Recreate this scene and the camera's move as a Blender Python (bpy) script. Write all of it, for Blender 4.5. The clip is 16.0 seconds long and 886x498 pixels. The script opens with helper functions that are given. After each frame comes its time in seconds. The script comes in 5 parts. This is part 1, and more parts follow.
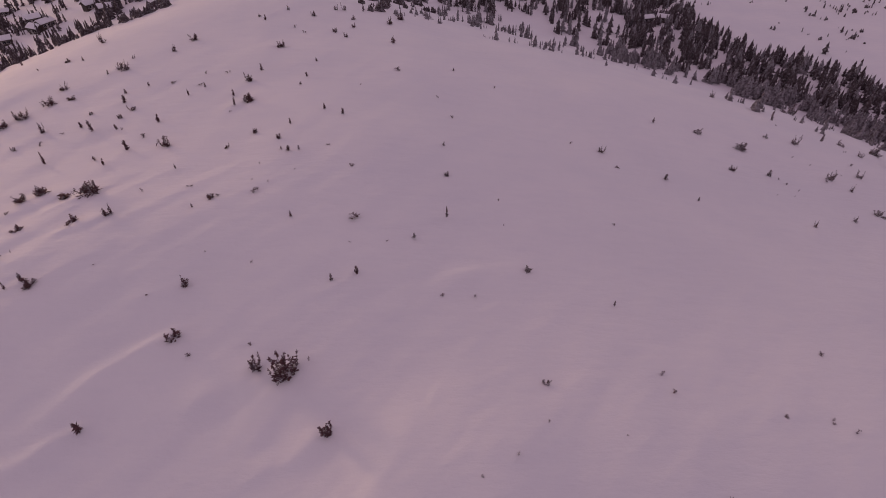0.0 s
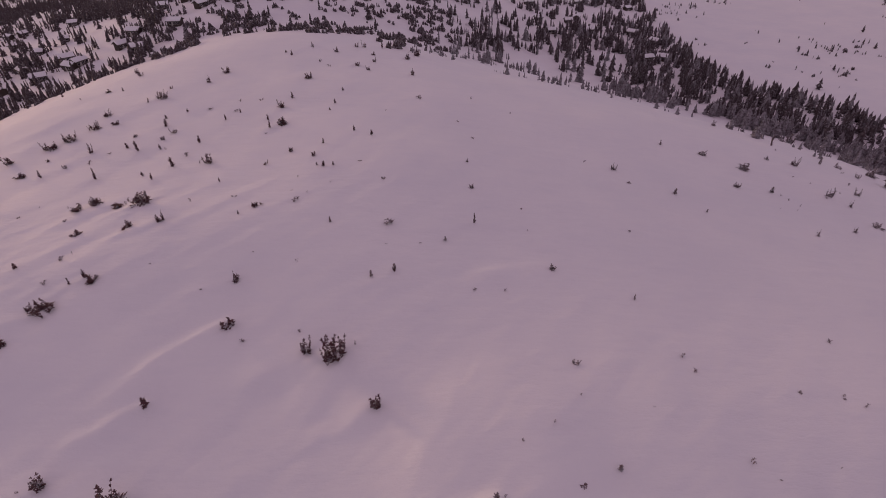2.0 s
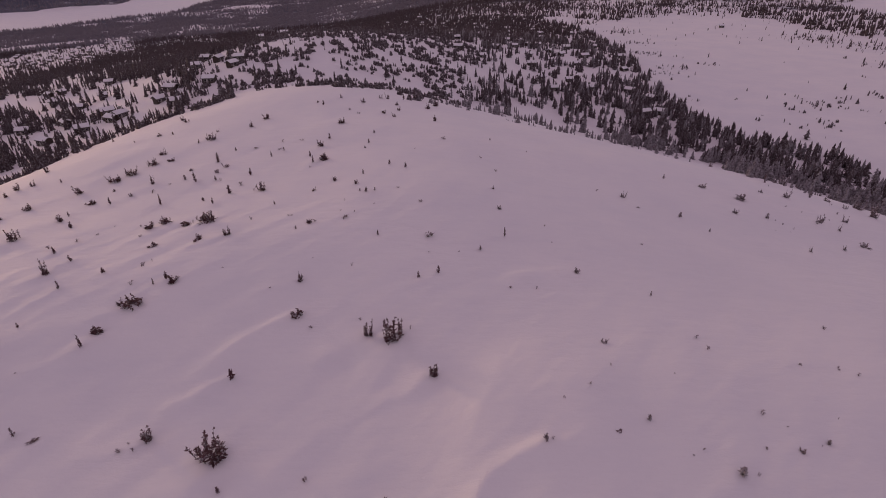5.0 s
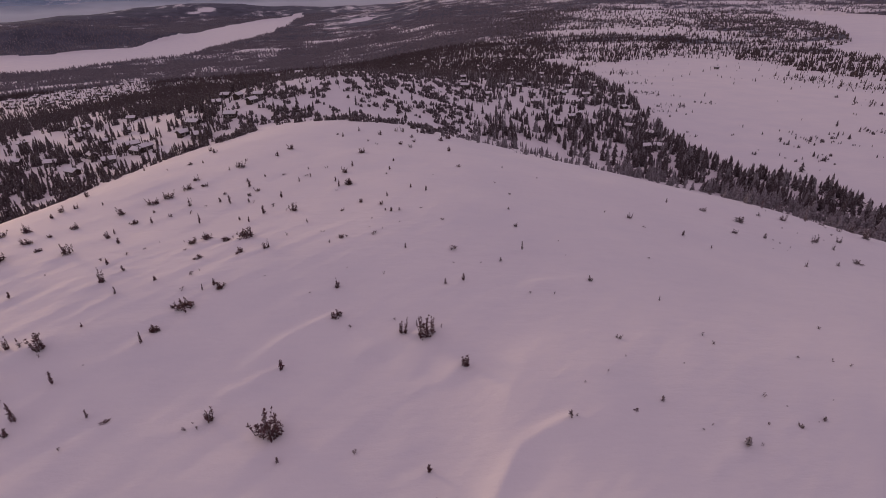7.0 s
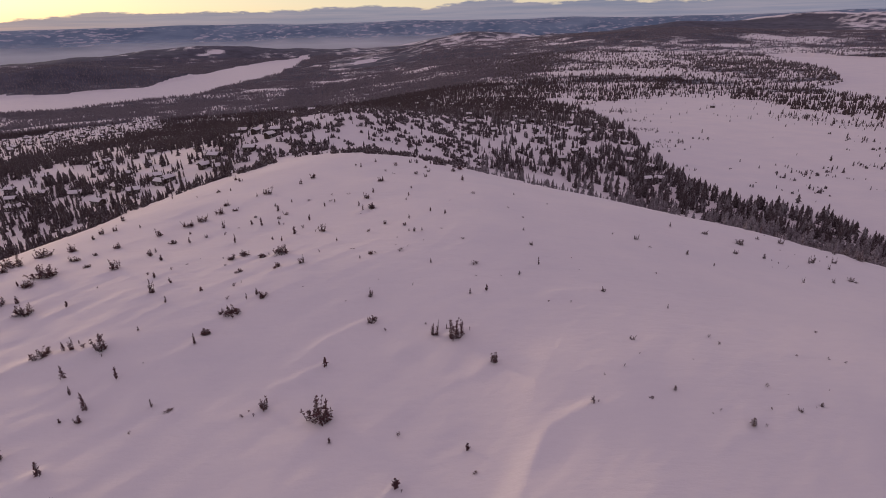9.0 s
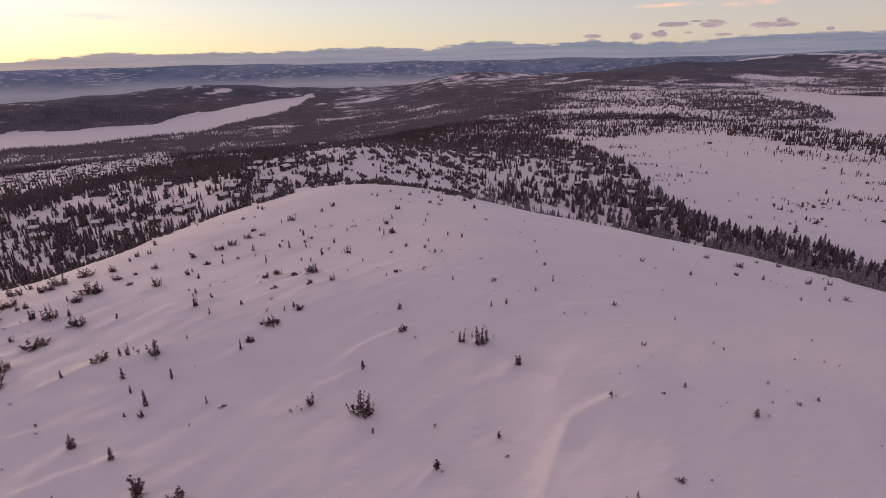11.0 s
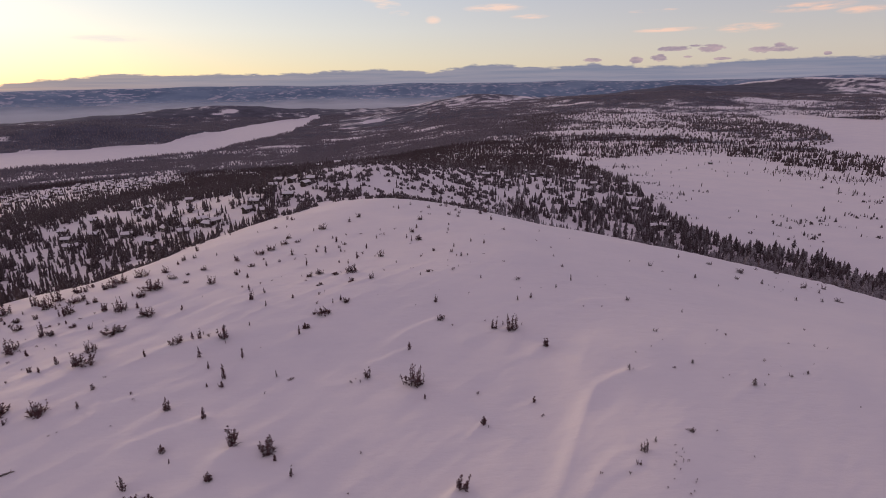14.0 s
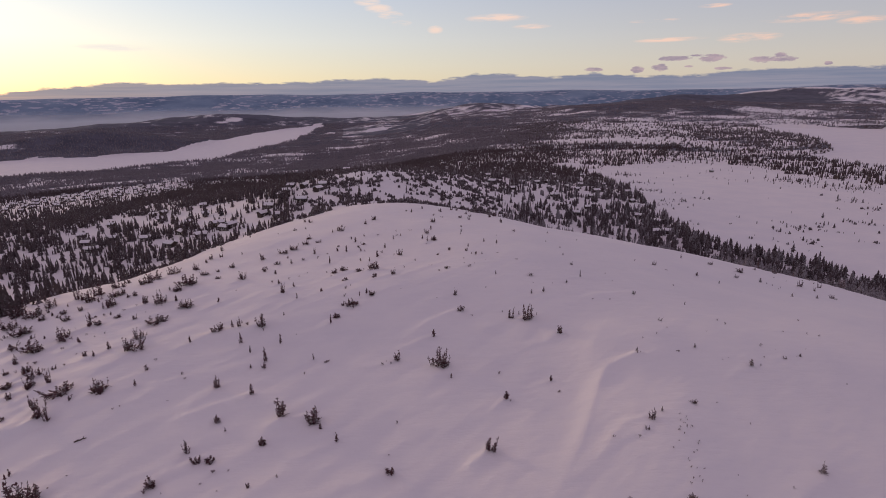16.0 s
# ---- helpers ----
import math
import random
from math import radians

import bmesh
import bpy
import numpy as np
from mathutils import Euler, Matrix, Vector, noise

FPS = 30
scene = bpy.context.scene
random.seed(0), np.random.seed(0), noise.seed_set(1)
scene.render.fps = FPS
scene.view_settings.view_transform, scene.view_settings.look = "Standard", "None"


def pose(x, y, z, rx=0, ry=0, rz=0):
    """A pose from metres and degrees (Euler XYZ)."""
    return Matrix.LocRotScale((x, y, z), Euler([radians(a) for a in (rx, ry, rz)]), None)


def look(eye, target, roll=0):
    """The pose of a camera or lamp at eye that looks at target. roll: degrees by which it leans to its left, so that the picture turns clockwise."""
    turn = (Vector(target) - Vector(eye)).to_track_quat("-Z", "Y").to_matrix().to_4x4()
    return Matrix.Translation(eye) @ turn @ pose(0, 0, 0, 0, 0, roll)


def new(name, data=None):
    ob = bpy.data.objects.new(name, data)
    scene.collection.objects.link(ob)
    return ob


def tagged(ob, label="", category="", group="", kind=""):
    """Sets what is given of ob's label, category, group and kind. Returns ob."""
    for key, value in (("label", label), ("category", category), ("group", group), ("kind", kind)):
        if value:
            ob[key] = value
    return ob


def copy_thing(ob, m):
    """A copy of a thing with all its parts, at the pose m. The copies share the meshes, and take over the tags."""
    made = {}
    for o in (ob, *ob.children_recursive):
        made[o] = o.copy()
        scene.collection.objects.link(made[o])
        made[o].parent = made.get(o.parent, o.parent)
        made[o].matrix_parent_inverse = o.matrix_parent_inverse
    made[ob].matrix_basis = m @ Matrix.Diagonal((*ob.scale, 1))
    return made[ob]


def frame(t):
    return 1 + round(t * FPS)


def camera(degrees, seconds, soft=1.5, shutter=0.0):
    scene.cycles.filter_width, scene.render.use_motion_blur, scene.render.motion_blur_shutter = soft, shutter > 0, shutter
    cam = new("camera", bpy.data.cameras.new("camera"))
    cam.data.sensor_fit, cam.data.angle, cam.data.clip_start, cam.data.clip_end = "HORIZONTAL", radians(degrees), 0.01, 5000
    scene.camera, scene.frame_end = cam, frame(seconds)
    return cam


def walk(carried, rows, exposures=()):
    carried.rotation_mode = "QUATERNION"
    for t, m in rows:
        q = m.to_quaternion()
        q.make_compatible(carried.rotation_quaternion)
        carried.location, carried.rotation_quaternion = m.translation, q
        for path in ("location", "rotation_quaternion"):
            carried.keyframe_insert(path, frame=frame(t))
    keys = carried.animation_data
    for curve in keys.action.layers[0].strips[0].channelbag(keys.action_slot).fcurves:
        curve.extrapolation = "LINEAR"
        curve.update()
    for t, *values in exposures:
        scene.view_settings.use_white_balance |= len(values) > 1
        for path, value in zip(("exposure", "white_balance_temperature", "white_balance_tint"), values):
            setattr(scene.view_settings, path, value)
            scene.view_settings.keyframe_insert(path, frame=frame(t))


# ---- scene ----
PATH = [
    (0, (30.70, 62.89, 43.29), (31.06, 138.50, -22.16), -1.56),
    (0.5, (29.83, 61.27, 43.22), (30.09, 138.08, -20.82), -1.64),
    (1, (28.89, 59.63, 43.12), (29.10, 137.59, -19.51), -1.62),
    (1.5, (27.98, 57.91, 42.94), (28.13, 137.04, -18.21), -1.62),
    (2, (26.99, 56.11, 42.80), (27.20, 136.34, -16.89), -1.62),
    (2.5, (26.10, 54.29, 42.68), (26.39, 135.61, -15.52), -1.66),
    (3, (25.14, 52.39, 42.62), (25.55, 134.77, -14.08), -1.58),
    (3.5, (24.27, 50.52, 42.57), (24.65, 133.88, -12.66), -1.59),
    (4, (23.38, 48.56, 42.51), (23.78, 132.88, -11.26), -1.59),
    (6.5, (18.83, 38.74, 42.30), (19.23, 127.45, -3.87), -1.54),
    (7, (17.90, 36.69, 42.29), (18.27, 126.18, -2.34), -1.53),
    (7.5, (16.92, 34.66, 42.29), (17.24, 124.88, -0.85), -1.55),
    (8, (15.93, 32.62, 42.26), (16.27, 123.58, 0.71), -1.53),
    (8.5, (14.92, 30.61, 42.15), (15.31, 122.26, 2.16), -1.48),
    (9, (13.89, 28.62, 42.09), (14.26, 120.93, 3.64), -1.45),
    (11.5, (8.80, 18.41, 41.98), (9.22, 113.45, 10.89), -1.32),
    (12, (7.79, 16.38, 41.98), (8.20, 111.73, 11.83), -1.28),
    (12.5, (6.72, 14.37, 41.95), (7.07, 109.87, 12.29), -1.22),
    (13, (5.72, 12.37, 41.94), (6.00, 107.96, 12.56), -1.20),
    (13.5, (4.75, 10.30, 41.99), (5.02, 106.00, 12.96), -1.16),
    (14, (3.75, 8.28, 42.01), (3.98, 104.06, 13.29), -1.10),
    (14.5, (2.79, 6.24, 42.05), (2.92, 102.11, 13.62), -1.07),
    (15, (1.83, 4.20, 42.03), (1.91, 100.19, 13.99), -1.06),
    (15.5, (0.90, 2.11, 42.03), (0.92, 98.22, 14.39), -1.03),
    (16, (-0.00, 0.00, 42.00), (-0.02, 96.22, 14.77), -1.00),
]

cam = camera(79.1, 16.0, soft=0.92)
walk(cam, [(t, look(eye, target, roll)) for t, eye, target, roll in PATH], [(0, -0.04, 6840, 17), (4, -0.04, 6840, 16), (6.5, -0.04, 6835, 15.5), (9, 0.02, 6785, 10), (12.5, -0.02, 6725, 9.5), (16, -0.03, 6500, 7.3)])


# ---------------------------------------------------------------- sky and sun
def nodes_of(tree):
    tree.nodes.clear()

    def add(kind, **values):
        n = tree.nodes.new(kind)
        for key, value in values.items():
            if key.startswith("in_"):
                slot = key[3:]
                n.inputs[int(slot) if slot.isdigit() else slot.replace("_", " ")].default_value = value
            else:
                setattr(n, key, value)
        return n

    def link(a, b, out=0, into=0):
        tree.links.new(a.outputs[out], b.inputs[into])
        return b

    def calc(op, a, b=0.0, c=0.0, clamp=False):
        n = add("ShaderNodeMath", operation=op, use_clamp=clamp)
        for slot, value in enumerate((a, b, c)):
            if isinstance(value, (int, float)):
                n.inputs[slot].default_value = value
            else:
                tree.links.new(value.outputs[0], n.inputs[slot])
        return n

    def mix(fac, a, b, blend="MIX"):
        n = add("ShaderNodeMix", data_type="RGBA", blend_type=blend)
        for slot, value in ((0, fac), (6, a), (7, b)):
            if isinstance(value, (int, float)):
                n.inputs[slot].default_value = value
            elif isinstance(value, tuple):
                n.inputs[slot].default_value = (*value, 1)
            else:
                tree.links.new(value.outputs[2] if value.bl_idname == "ShaderNodeMix" else value.outputs[0], n.inputs[slot])
        return n

    return add, link, calc, mix


def step(calc, n, low, high):
    return calc("DIVIDE", calc("SUBTRACT", n, low), high - low, clamp=True)


SUN_AZ, SUN_EL = -52.0, 3.0
world = bpy.data.worlds.new("dusk_sky")
scene.world = world
world.use_nodes = True


def dusk_sky():
    add, link, calc, mix = nodes_of(world.node_tree)
    out, back = add("ShaderNodeOutputWorld"), add("ShaderNodeBackground")
    link(back, out)
    way = add("ShaderNodeTexCoord")
    xyz = add("ShaderNodeSeparateXYZ")
    link(way, xyz)
    xs, ys, zs = calc("ADD", 0.0, 0.0), calc("ADD", 0.0, 0.0), calc("ADD", 0.0, 0.0)
    for n, c in enumerate((xs, ys, zs)):
        link(xyz, c, n)
    el = calc("MULTIPLY", calc("ARCSINE", zs), 57.2958)
    az = calc("MULTIPLY", calc("ARCTAN2", xs, ys), 57.2958)
    sky = add("ShaderNodeTexSky", sky_type="NISHITA", sun_disc=False, sun_elevation=radians(SUN_EL), sun_rotation=radians(SUN_AZ), altitude=900, air_density=1.0, dust_density=1.5, ozone_density=2.5)
    # the glow over the set sun, on the natural sky
    off = calc("ABSOLUTE", calc("WRAP", calc("SUBTRACT", az, SUN_AZ), 180.0, -180.0))
    near_sun = calc("POWER", calc("SUBTRACT", 1.0, calc("DIVIDE", off, 180.0)), 3.0)
    ramp = add("ShaderNodeValToRGB")
    link(calc("DIVIDE", el, 60.0, clamp=True), ramp)
    stops = [(0.0, (0.80, 0.52, 0.30)), (0.03, (0.88, 0.73, 0.48)), (0.09, (0.84, 0.79, 0.73)), (0.17, (0.67, 0.70, 0.79)), (0.3, (0.50, 0.41, 0.45)), (0.5, (0.39, 0.285, 0.345)), (1.0, (0.29, 0.195, 0.258))]
    e = ramp.color_ramp.elements
    e[0].position, e[0].color = stops[0][0], (*stops[0][1], 1)
    e[1].position, e[1].color = stops[-1][0], (*stops[-1][1], 1)
    for p, c in stops[1:-1]:
        e.new(p).color = (*c, 1)
    cool = add("ShaderNodeValToRGB")
    link(calc("DIVIDE", el, 60.0, clamp=True), cool)
    stops = [(0.0, (0.50, 0.43, 0.41)), (0.05, (0.48, 0.42, 0.43)), (0.10, (0.40, 0.36, 0.41)), (0.17, (0.335, 0.312, 0.395)), (0.3, (0.43, 0.36, 0.42)), (0.5, (0.37, 0.275, 0.338)), (1.0, (0.29, 0.195, 0.258))]
    e = cool.color_ramp.elements
    e[0].position, e[0].color = stops[0][0], (*stops[0][1], 1)
    e[1].position, e[1].color = stops[-1][0], (*stops[-1][1], 1)
    for p, c in stops[1:-1]:
        e.new(p).color = (*c, 1)
    dome = mix(calc("MULTIPLY", near_sun, 1.25, clamp=True), cool, ramp)
    warm = calc("MULTIPLY", calc("POWER", near_sun, 5.0), calc("POWER", 2.718, calc("MULTIPLY", calc("ABSOLUTE", el), -0.12)))
    dome = mix(warm, dome, (0.50, 0.47, 0.22), "ADD")
    base = mix(0.06, dome, sky, "ADD")
    # clouds: a bank along the horizon, lens-shaped ones over it, thin streaks high up
    spot = add("ShaderNodeCombineXYZ")
    link(az, spot, 0, 0), link(el, spot, 0, 1)
    def waves(scale_x, scale_y, detail, seed):
        m = add("ShaderNodeMapping")
        m.inputs["Scale"].default_value = (scale_x, scale_y, 1)
        m.inputs["Location"].default_value = (seed, seed * 0.7, seed)
        link(spot, m)
        n = add("ShaderNodeTexNoise", in_Scale=1.0, in_Detail=detail, in_Roughness=0.6)
        return link(m, n)
    rim = waves(0.5, 2.2, 7, 3.1)
    skyline = add("ShaderNodeValToRGB")
    link(calc("DIVIDE", calc("ADD", az, 60.0), 120.0, clamp=True), skyline)
    e = skyline.color_ramp.elements
    for n, (a, u) in enumerate(BANK):
        stop = e[n] if n < 2 else e.new((a + 60) / 120)
        stop.position, stop.color = (a + 60) / 120, (u / 5, u / 5, u / 5, 1)
    height = calc("ADD", calc("MULTIPLY", calc("SUBTRACT", rim, 0.5), 1.0), calc("MULTIPLY", skyline, 5.0))
    bank = calc("MULTIPLY", calc("DIVIDE", calc("SUBTRACT", height, el), 0.17, clamp=True), 0.9)
    wave = waves(0.09, 2.4, 6, 8.2)
    bank_tone = mix(calc("MULTIPLY", calc("SUBTRACT", wave, 0.36), 3.4, clamp=True), (0.165, 0.195, 0.31), (0.27, 0.262, 0.36))
    gaps = waves(0.10, 3.2, 5, 6.3)
    glow = calc("MULTIPLY", calc("POWER", near_sun, 5.0), calc("ADD", 0.35, step(calc, gaps, 0.46, 0.62)))
    tone = mix(calc("MULTIPLY", glow, 1.0, clamp=True), bank_tone, (0.66, 0.42, 0.34))
    base = mix(bank, base, tone)
    lens = None
    for a, u, w, h in CLOUDS:
        d = calc("ADD", calc("POWER", calc("DIVIDE", calc("SUBTRACT", az, a), w), 2.0), calc("POWER", calc("DIVIDE", calc("SUBTRACT", el, u), h), 2.0))
        lens = d if lens is None else calc("MINIMUM", lens, d)
    fray = waves(0.9, 2.6, 5, 5.5)
    cloud = calc("MULTIPLY", calc("SUBTRACT", calc("ADD", 1.0, calc("MULTIPLY", calc("SUBTRACT", fray, 0.5), 3.4)), lens, clamp=True), 2.2, clamp=True)
    puff = mix(step(calc, waves(0.7, 2.2, 4, 9.4), 0.38, 0.62), (0.29, 0.22, 0.32), (0.47, 0.33, 0.40))
    base = mix(calc("MULTIPLY", cloud, 0.8), base, puff)
    streak = None
    for a, u, w, h in STREAKS:
        d = calc("ADD", calc("POWER", calc("DIVIDE", calc("SUBTRACT", az, a), w), 2.0), calc("POWER", calc("DIVIDE", calc("SUBTRACT", el, u), h), 2.0))
        streak = d if streak is None else calc("MINIMUM", streak, d)
    thin = waves(0.35, 2.2, 7, 1.7)
    veil = calc("MULTIPLY", calc("SUBTRACT", 1.15, streak, clamp=True), calc("MULTIPLY", calc("SUBTRACT", thin, 0.40), 5.0, clamp=True))
    lit = mix(calc("MULTIPLY", near_sun, 1.5, clamp=True), (1.0, 0.56, 0.41), (0.95, 0.86, 0.80))
    base = mix(calc("MULTIPLY", veil, 0.85), base, lit)
    tree = world.node_tree
    tree.links.new(base.outputs[2], back.inputs["Color"])
    back.inputs["Strength"].default_value = 1.0


# bearing and height over the horizon in degrees, half width, half height
CLOUDS = [(22.6, 3.13, 1.6, 0.22), (25.6, 3.02, 1.3, 0.38), (21.3, 2.36, 0.95, 0.32), (19.3, 2.25, 0.65, 0.36), (15.3, 2.34, 0.9, 0.2), (30.4, 2.72, 1.8, 0.3), (31.0, 3.0, 0.7, 0.26), (34.5, 2.2, 0.3, 0.15), (23.8, 2.37, 0.5, 0.12), (26.7, 2.1, 0.8, 0.14), (24.4, 3.3, 0.7, 0.12)]
STREAKS = [(21.9, 4.78, 3.3, 0.2), (28.4, 4.6, 2.6, 0.42), (32.6, 5.93, 3.4, 0.42), (25.4, 7.41, 1.4, 0.18), (-7.0, 9.0, 1.3, 0.4), (-5.9, 8.4, 1.4, 0.42), (-4.8, 7.8, 1.3, 0.4), (-3.7, 7.1, 1.0, 0.3), (5.7, 7.38, 3.1, 0.4), (9.1, 6.51, 1.9, 0.26), (-0.4, 6.44, 0.8, 0.4), (-29.7, 4.6, 3.4, 0.35), (20.5, 6.48, 2.2, 0.17), (36.4, 5.39, 1.8, 0.3)]
# top of the cloud bank along the horizon: bearing and height
BANK = [(-60, 0.6), (60, 1.5), (-38, 0.95), (-33, 1.47), (-29.3, 1.8), (-25.7, 1.62), (-15.7, 1.66), (-9, 1.95), (-5.7, 1.97), (0, 1.63), (3.8, 2.3), (6, 2.25), (11.4, 1.85), (15.5, 2.1), (19, 1.74), (23, 1.63), (29, 2.02), (34.7, 2.05), (40, 1.75)]
dusk_sky()

sun = new("sun", bpy.data.lights.new("sun", "SUN"))
sun.data.energy, sun.data.angle, sun.data.color = 1.4, radians(11), (1.0, 0.64, 0.38)
way_to_sun = Vector((math.sin(radians(SUN_AZ)) * math.cos(radians(SUN_EL)), math.cos(radians(SUN_AZ)) * math.cos(radians(SUN_EL)), math.sin(radians(SUN_EL))))
sun.matrix_world = look(way_to_sun * 100 + Vector((0, 0, 60)), (0, 0, 60))


# ---------------------------------------------------------------- materials
def material(name, rough=0.8):
    m = bpy.data.materials.new(name)
    m.use_nodes = True
    add, link, calc, mix = nodes_of(m.node_tree)
    out, skin = add("ShaderNodeOutputMaterial"), add("ShaderNodeBsdfPrincipled", in_Roughness=rough)
    link(skin, out)
    place = add("ShaderNodeTexCoord")
    geo = add("ShaderNodeNewGeometry")

    def noise_at(scale, detail=4, stretch=(1, 1, 1), local=False):
        mp = add("ShaderNodeMapping")
        mp.inputs["Scale"].default_value = stretch
        if local:
            link(place, mp, 3)
        else:
            link(geo, mp)
        n = add("ShaderNodeTexNoise", in_Scale=scale, in_Detail=detail, in_Roughness=0.6)
        return link(mp, n)

    def colour(n):
        m.node_tree.links.new(n.outputs[2] if n.bl_idname == "ShaderNodeMix" else n.outputs[0], skin.inputs["Base Color"])

    def relief(heights, strength, distance):
        b = add("ShaderNodeBump", in_Strength=strength, in_Distance=distance)
        link(heights, b, 0, 3 if "Filter Width" in b.inputs and b.inputs[3].name == "Height" else b.inputs.find("Height"))
        m.node_tree.links.new(b.outputs[0], skin.inputs["Normal"])

    return m, add, link, calc, mix, noise_at, colour, relief, geo, skin


def snow_ground():
    m, add, link, calc, mix, noise_at, colour, relief, geo, skin = material("snow", 0.75)
    soft_tone, grain = noise_at(0.05, 5), noise_at(1.1, 6)
    crust = noise_at(0.35, 5, (0.5, 1.6, 1))
    white = mix(step(calc, soft_tone, 0.35, 0.7), (0.80, 0.78, 0.80), (0.86, 0.83, 0.83))
    white = mix(calc("MULTIPLY", step(calc, crust, 0.5, 0.75), 0.25), white, (0.74, 0.73, 0.77))
    woods = add("ShaderNodeAttribute", attribute_name="woods")
    wood = calc("ADD", 0.0, 0.0)
    link(woods, wood, 2)
    patch, stand = noise_at(0.006, 6, (1.0, 1.0, 1)), noise_at(0.05, 5)
    mottle = calc("ADD", calc("MULTIPLY", patch, 0.45), calc("ADD", calc("MULTIPLY", stand, 0.25), calc("MULTIPLY", noise_at(0.16, 4), 0.3)))
    cover = calc("MULTIPLY", calc("MULTIPLY", calc("SUBTRACT", calc("ADD", mottle, calc("MULTIPLY", wood, 0.5)), 0.72), 7.0, clamp=True), calc("MULTIPLY", wood, 5.0, clamp=True))
    # cover of the distant woods, with bluish haze mixed into both its colours
    dark = mix(step(calc, noise_at(0.02, 5), 0.35, 0.65), (0.060, 0.062, 0.087), (0.112, 0.113, 0.154))
    colour(mix(cover, white, dark))
    both = calc("ADD", calc("MULTIPLY", crust, 1.0), calc("MULTIPLY", grain, 0.25))
    relief(both, 0.24, 0.5)
    skin.inputs["Specular IOR Level"].default_value = 0.2
    return m


def needles(name, green, snow, low, high, steep=0.1, flat=0.7):
    m, add, link, calc, mix, noise_at, colour, relief, geo, skin = material(name, 0.85)
    shade = mix(step(calc, noise_at(0.9, 4), 0.3, 0.7), green, tuple(c * 1.9 for c in green))
    info = add("ShaderNodeObjectInfo")
    each = calc("ADD", 0.0, 0.0)
    m.node_tree.links.new(info.outputs["Random"], each.inputs[0])
    isle = calc("ADD", 0.0, 0.0)
    m.node_tree.links.new(geo.outputs["Random Per Island"], isle.inputs[0])
    shade = mix(calc("MULTIPLY", isle, 0.5), shade, tuple(c * 1.9 for c in green))
    up = add("ShaderNodeSeparateXYZ")
    link(geo, up, 1)
    z = calc("ADD", 0.0, 0.0)
    link(up, z, 2)
    lying = calc("MULTIPLY", step(calc, z, steep, flat), step(calc, calc("ADD", noise_at(1.7, 5), calc("MULTIPLY", each, 0.08)), low, high))
    colour(mix(calc("MULTIPLY", lying, snow), shade, (0.72, 0.70, 0.74)))
    return m


def plain(name, one, two, scale, rough=0.8, stretch=(1, 1, 1), bump=0.3, local=True):
    m, add, link, calc, mix, noise_at, colour, relief, geo, skin = material(name, rough)
    grain = noise_at(scale, 5, stretch, local)
    blot = noise_at(scale * 0.17, 3, (1, 1, 1), local)
    fac = calc("ADD", calc("MULTIPLY", step(calc, grain, 0.3, 0.7), 0.6), calc("MULTIPLY", step(calc, blot, 0.3, 0.7), 0.4))
    colour(mix(fac, one, two))
    relief(grain, bump, 0.03)
    return m


SNOW = snow_ground()
SPRIG = needles("rimed_sprig", (0.085, 0.055, 0.058), 0.55, 0.46, 0.66)
NEEDLES = needles("spruce_needles", (0.062, 0.026, 0.031), 0.6, 0.56, 0.66)
# distant trees: the pale blue haze of distance is put into the needle colour
HAZED_NEEDLES = needles("hazed_needles", (0.086, 0.073, 0.085), 0.35, 0.48, 0.66)
FROSTED = needles("frosted_needles", (0.052, 0.037, 0.041), 0.35, 0.42, 0.64, -0.05, 0.4)
WOOD_NEEDLES = needles("wood_needles", (0.041, 0.028, 0.030), 0.34, 0.55, 0.70)
BARK = plain("bark", (0.05, 0.035, 0.03), (0.11, 0.08, 0.07), 14, 0.9, (1, 1, 0.3))
LOGS = plain("stained_timber", (0.03, 0.022, 0.02), (0.075, 0.05, 0.04), 9, 0.8, (0.15, 0.15, 5))
ROOFSNOW = plain("roof_snow", (0.78, 0.77, 0.80), (0.85, 0.83, 0.84), 3, 0.75)
TRIM = plain("window_frame_paint", (0.30, 0.27, 0.25), (0.42, 0.38, 0.36), 12, 0.6)
STONE = plain("chimney_stone", (0.12, 0.11, 0.11), (0.25, 0.23, 0.22), 8, 0.9)
GLASS = plain("dark_pane", (0.015, 0.015, 0.02), (0.03, 0.03, 0.035), 3, 0.08, bump=0.02)


# ---------------------------------------------------------------- shape of the land
def soft(t, w):
    return w * np.logaddexp(0.0, t / w)


def bell(x, y, cx, cy, along, across, turn):
    """A rounded rise, turned by degrees from the y axis."""
    a = math.radians(turn)
    u = (x - cx) * math.cos(a) - (y - cy) * math.sin(a)
    v = (x - cx) * math.sin(a) + (y - cy) * math.cos(a)
    return np.exp(-0.5 * ((u / across) ** 2 + (v / along) ** 2))


def ripple(x, y, scale, seed):
    """Smooth waves of unlike lengths, about -1 to 1."""
    rng = np.random.RandomState(seed)
    total = 0.0 * x
    for _ in range(7):
        a, p, s = rng.uniform(0, 6.28), rng.uniform(0, 6.28), scale * rng.uniform(0.5, 1.6)
        total = total + np.sin((x * math.cos(a) + y * math.sin(a)) * 6.28 / s + p + 1.3 * np.sin((x * math.sin(a) - y * math.cos(a)) * 4.1 / s + 2 * p))
    return total / 3.6


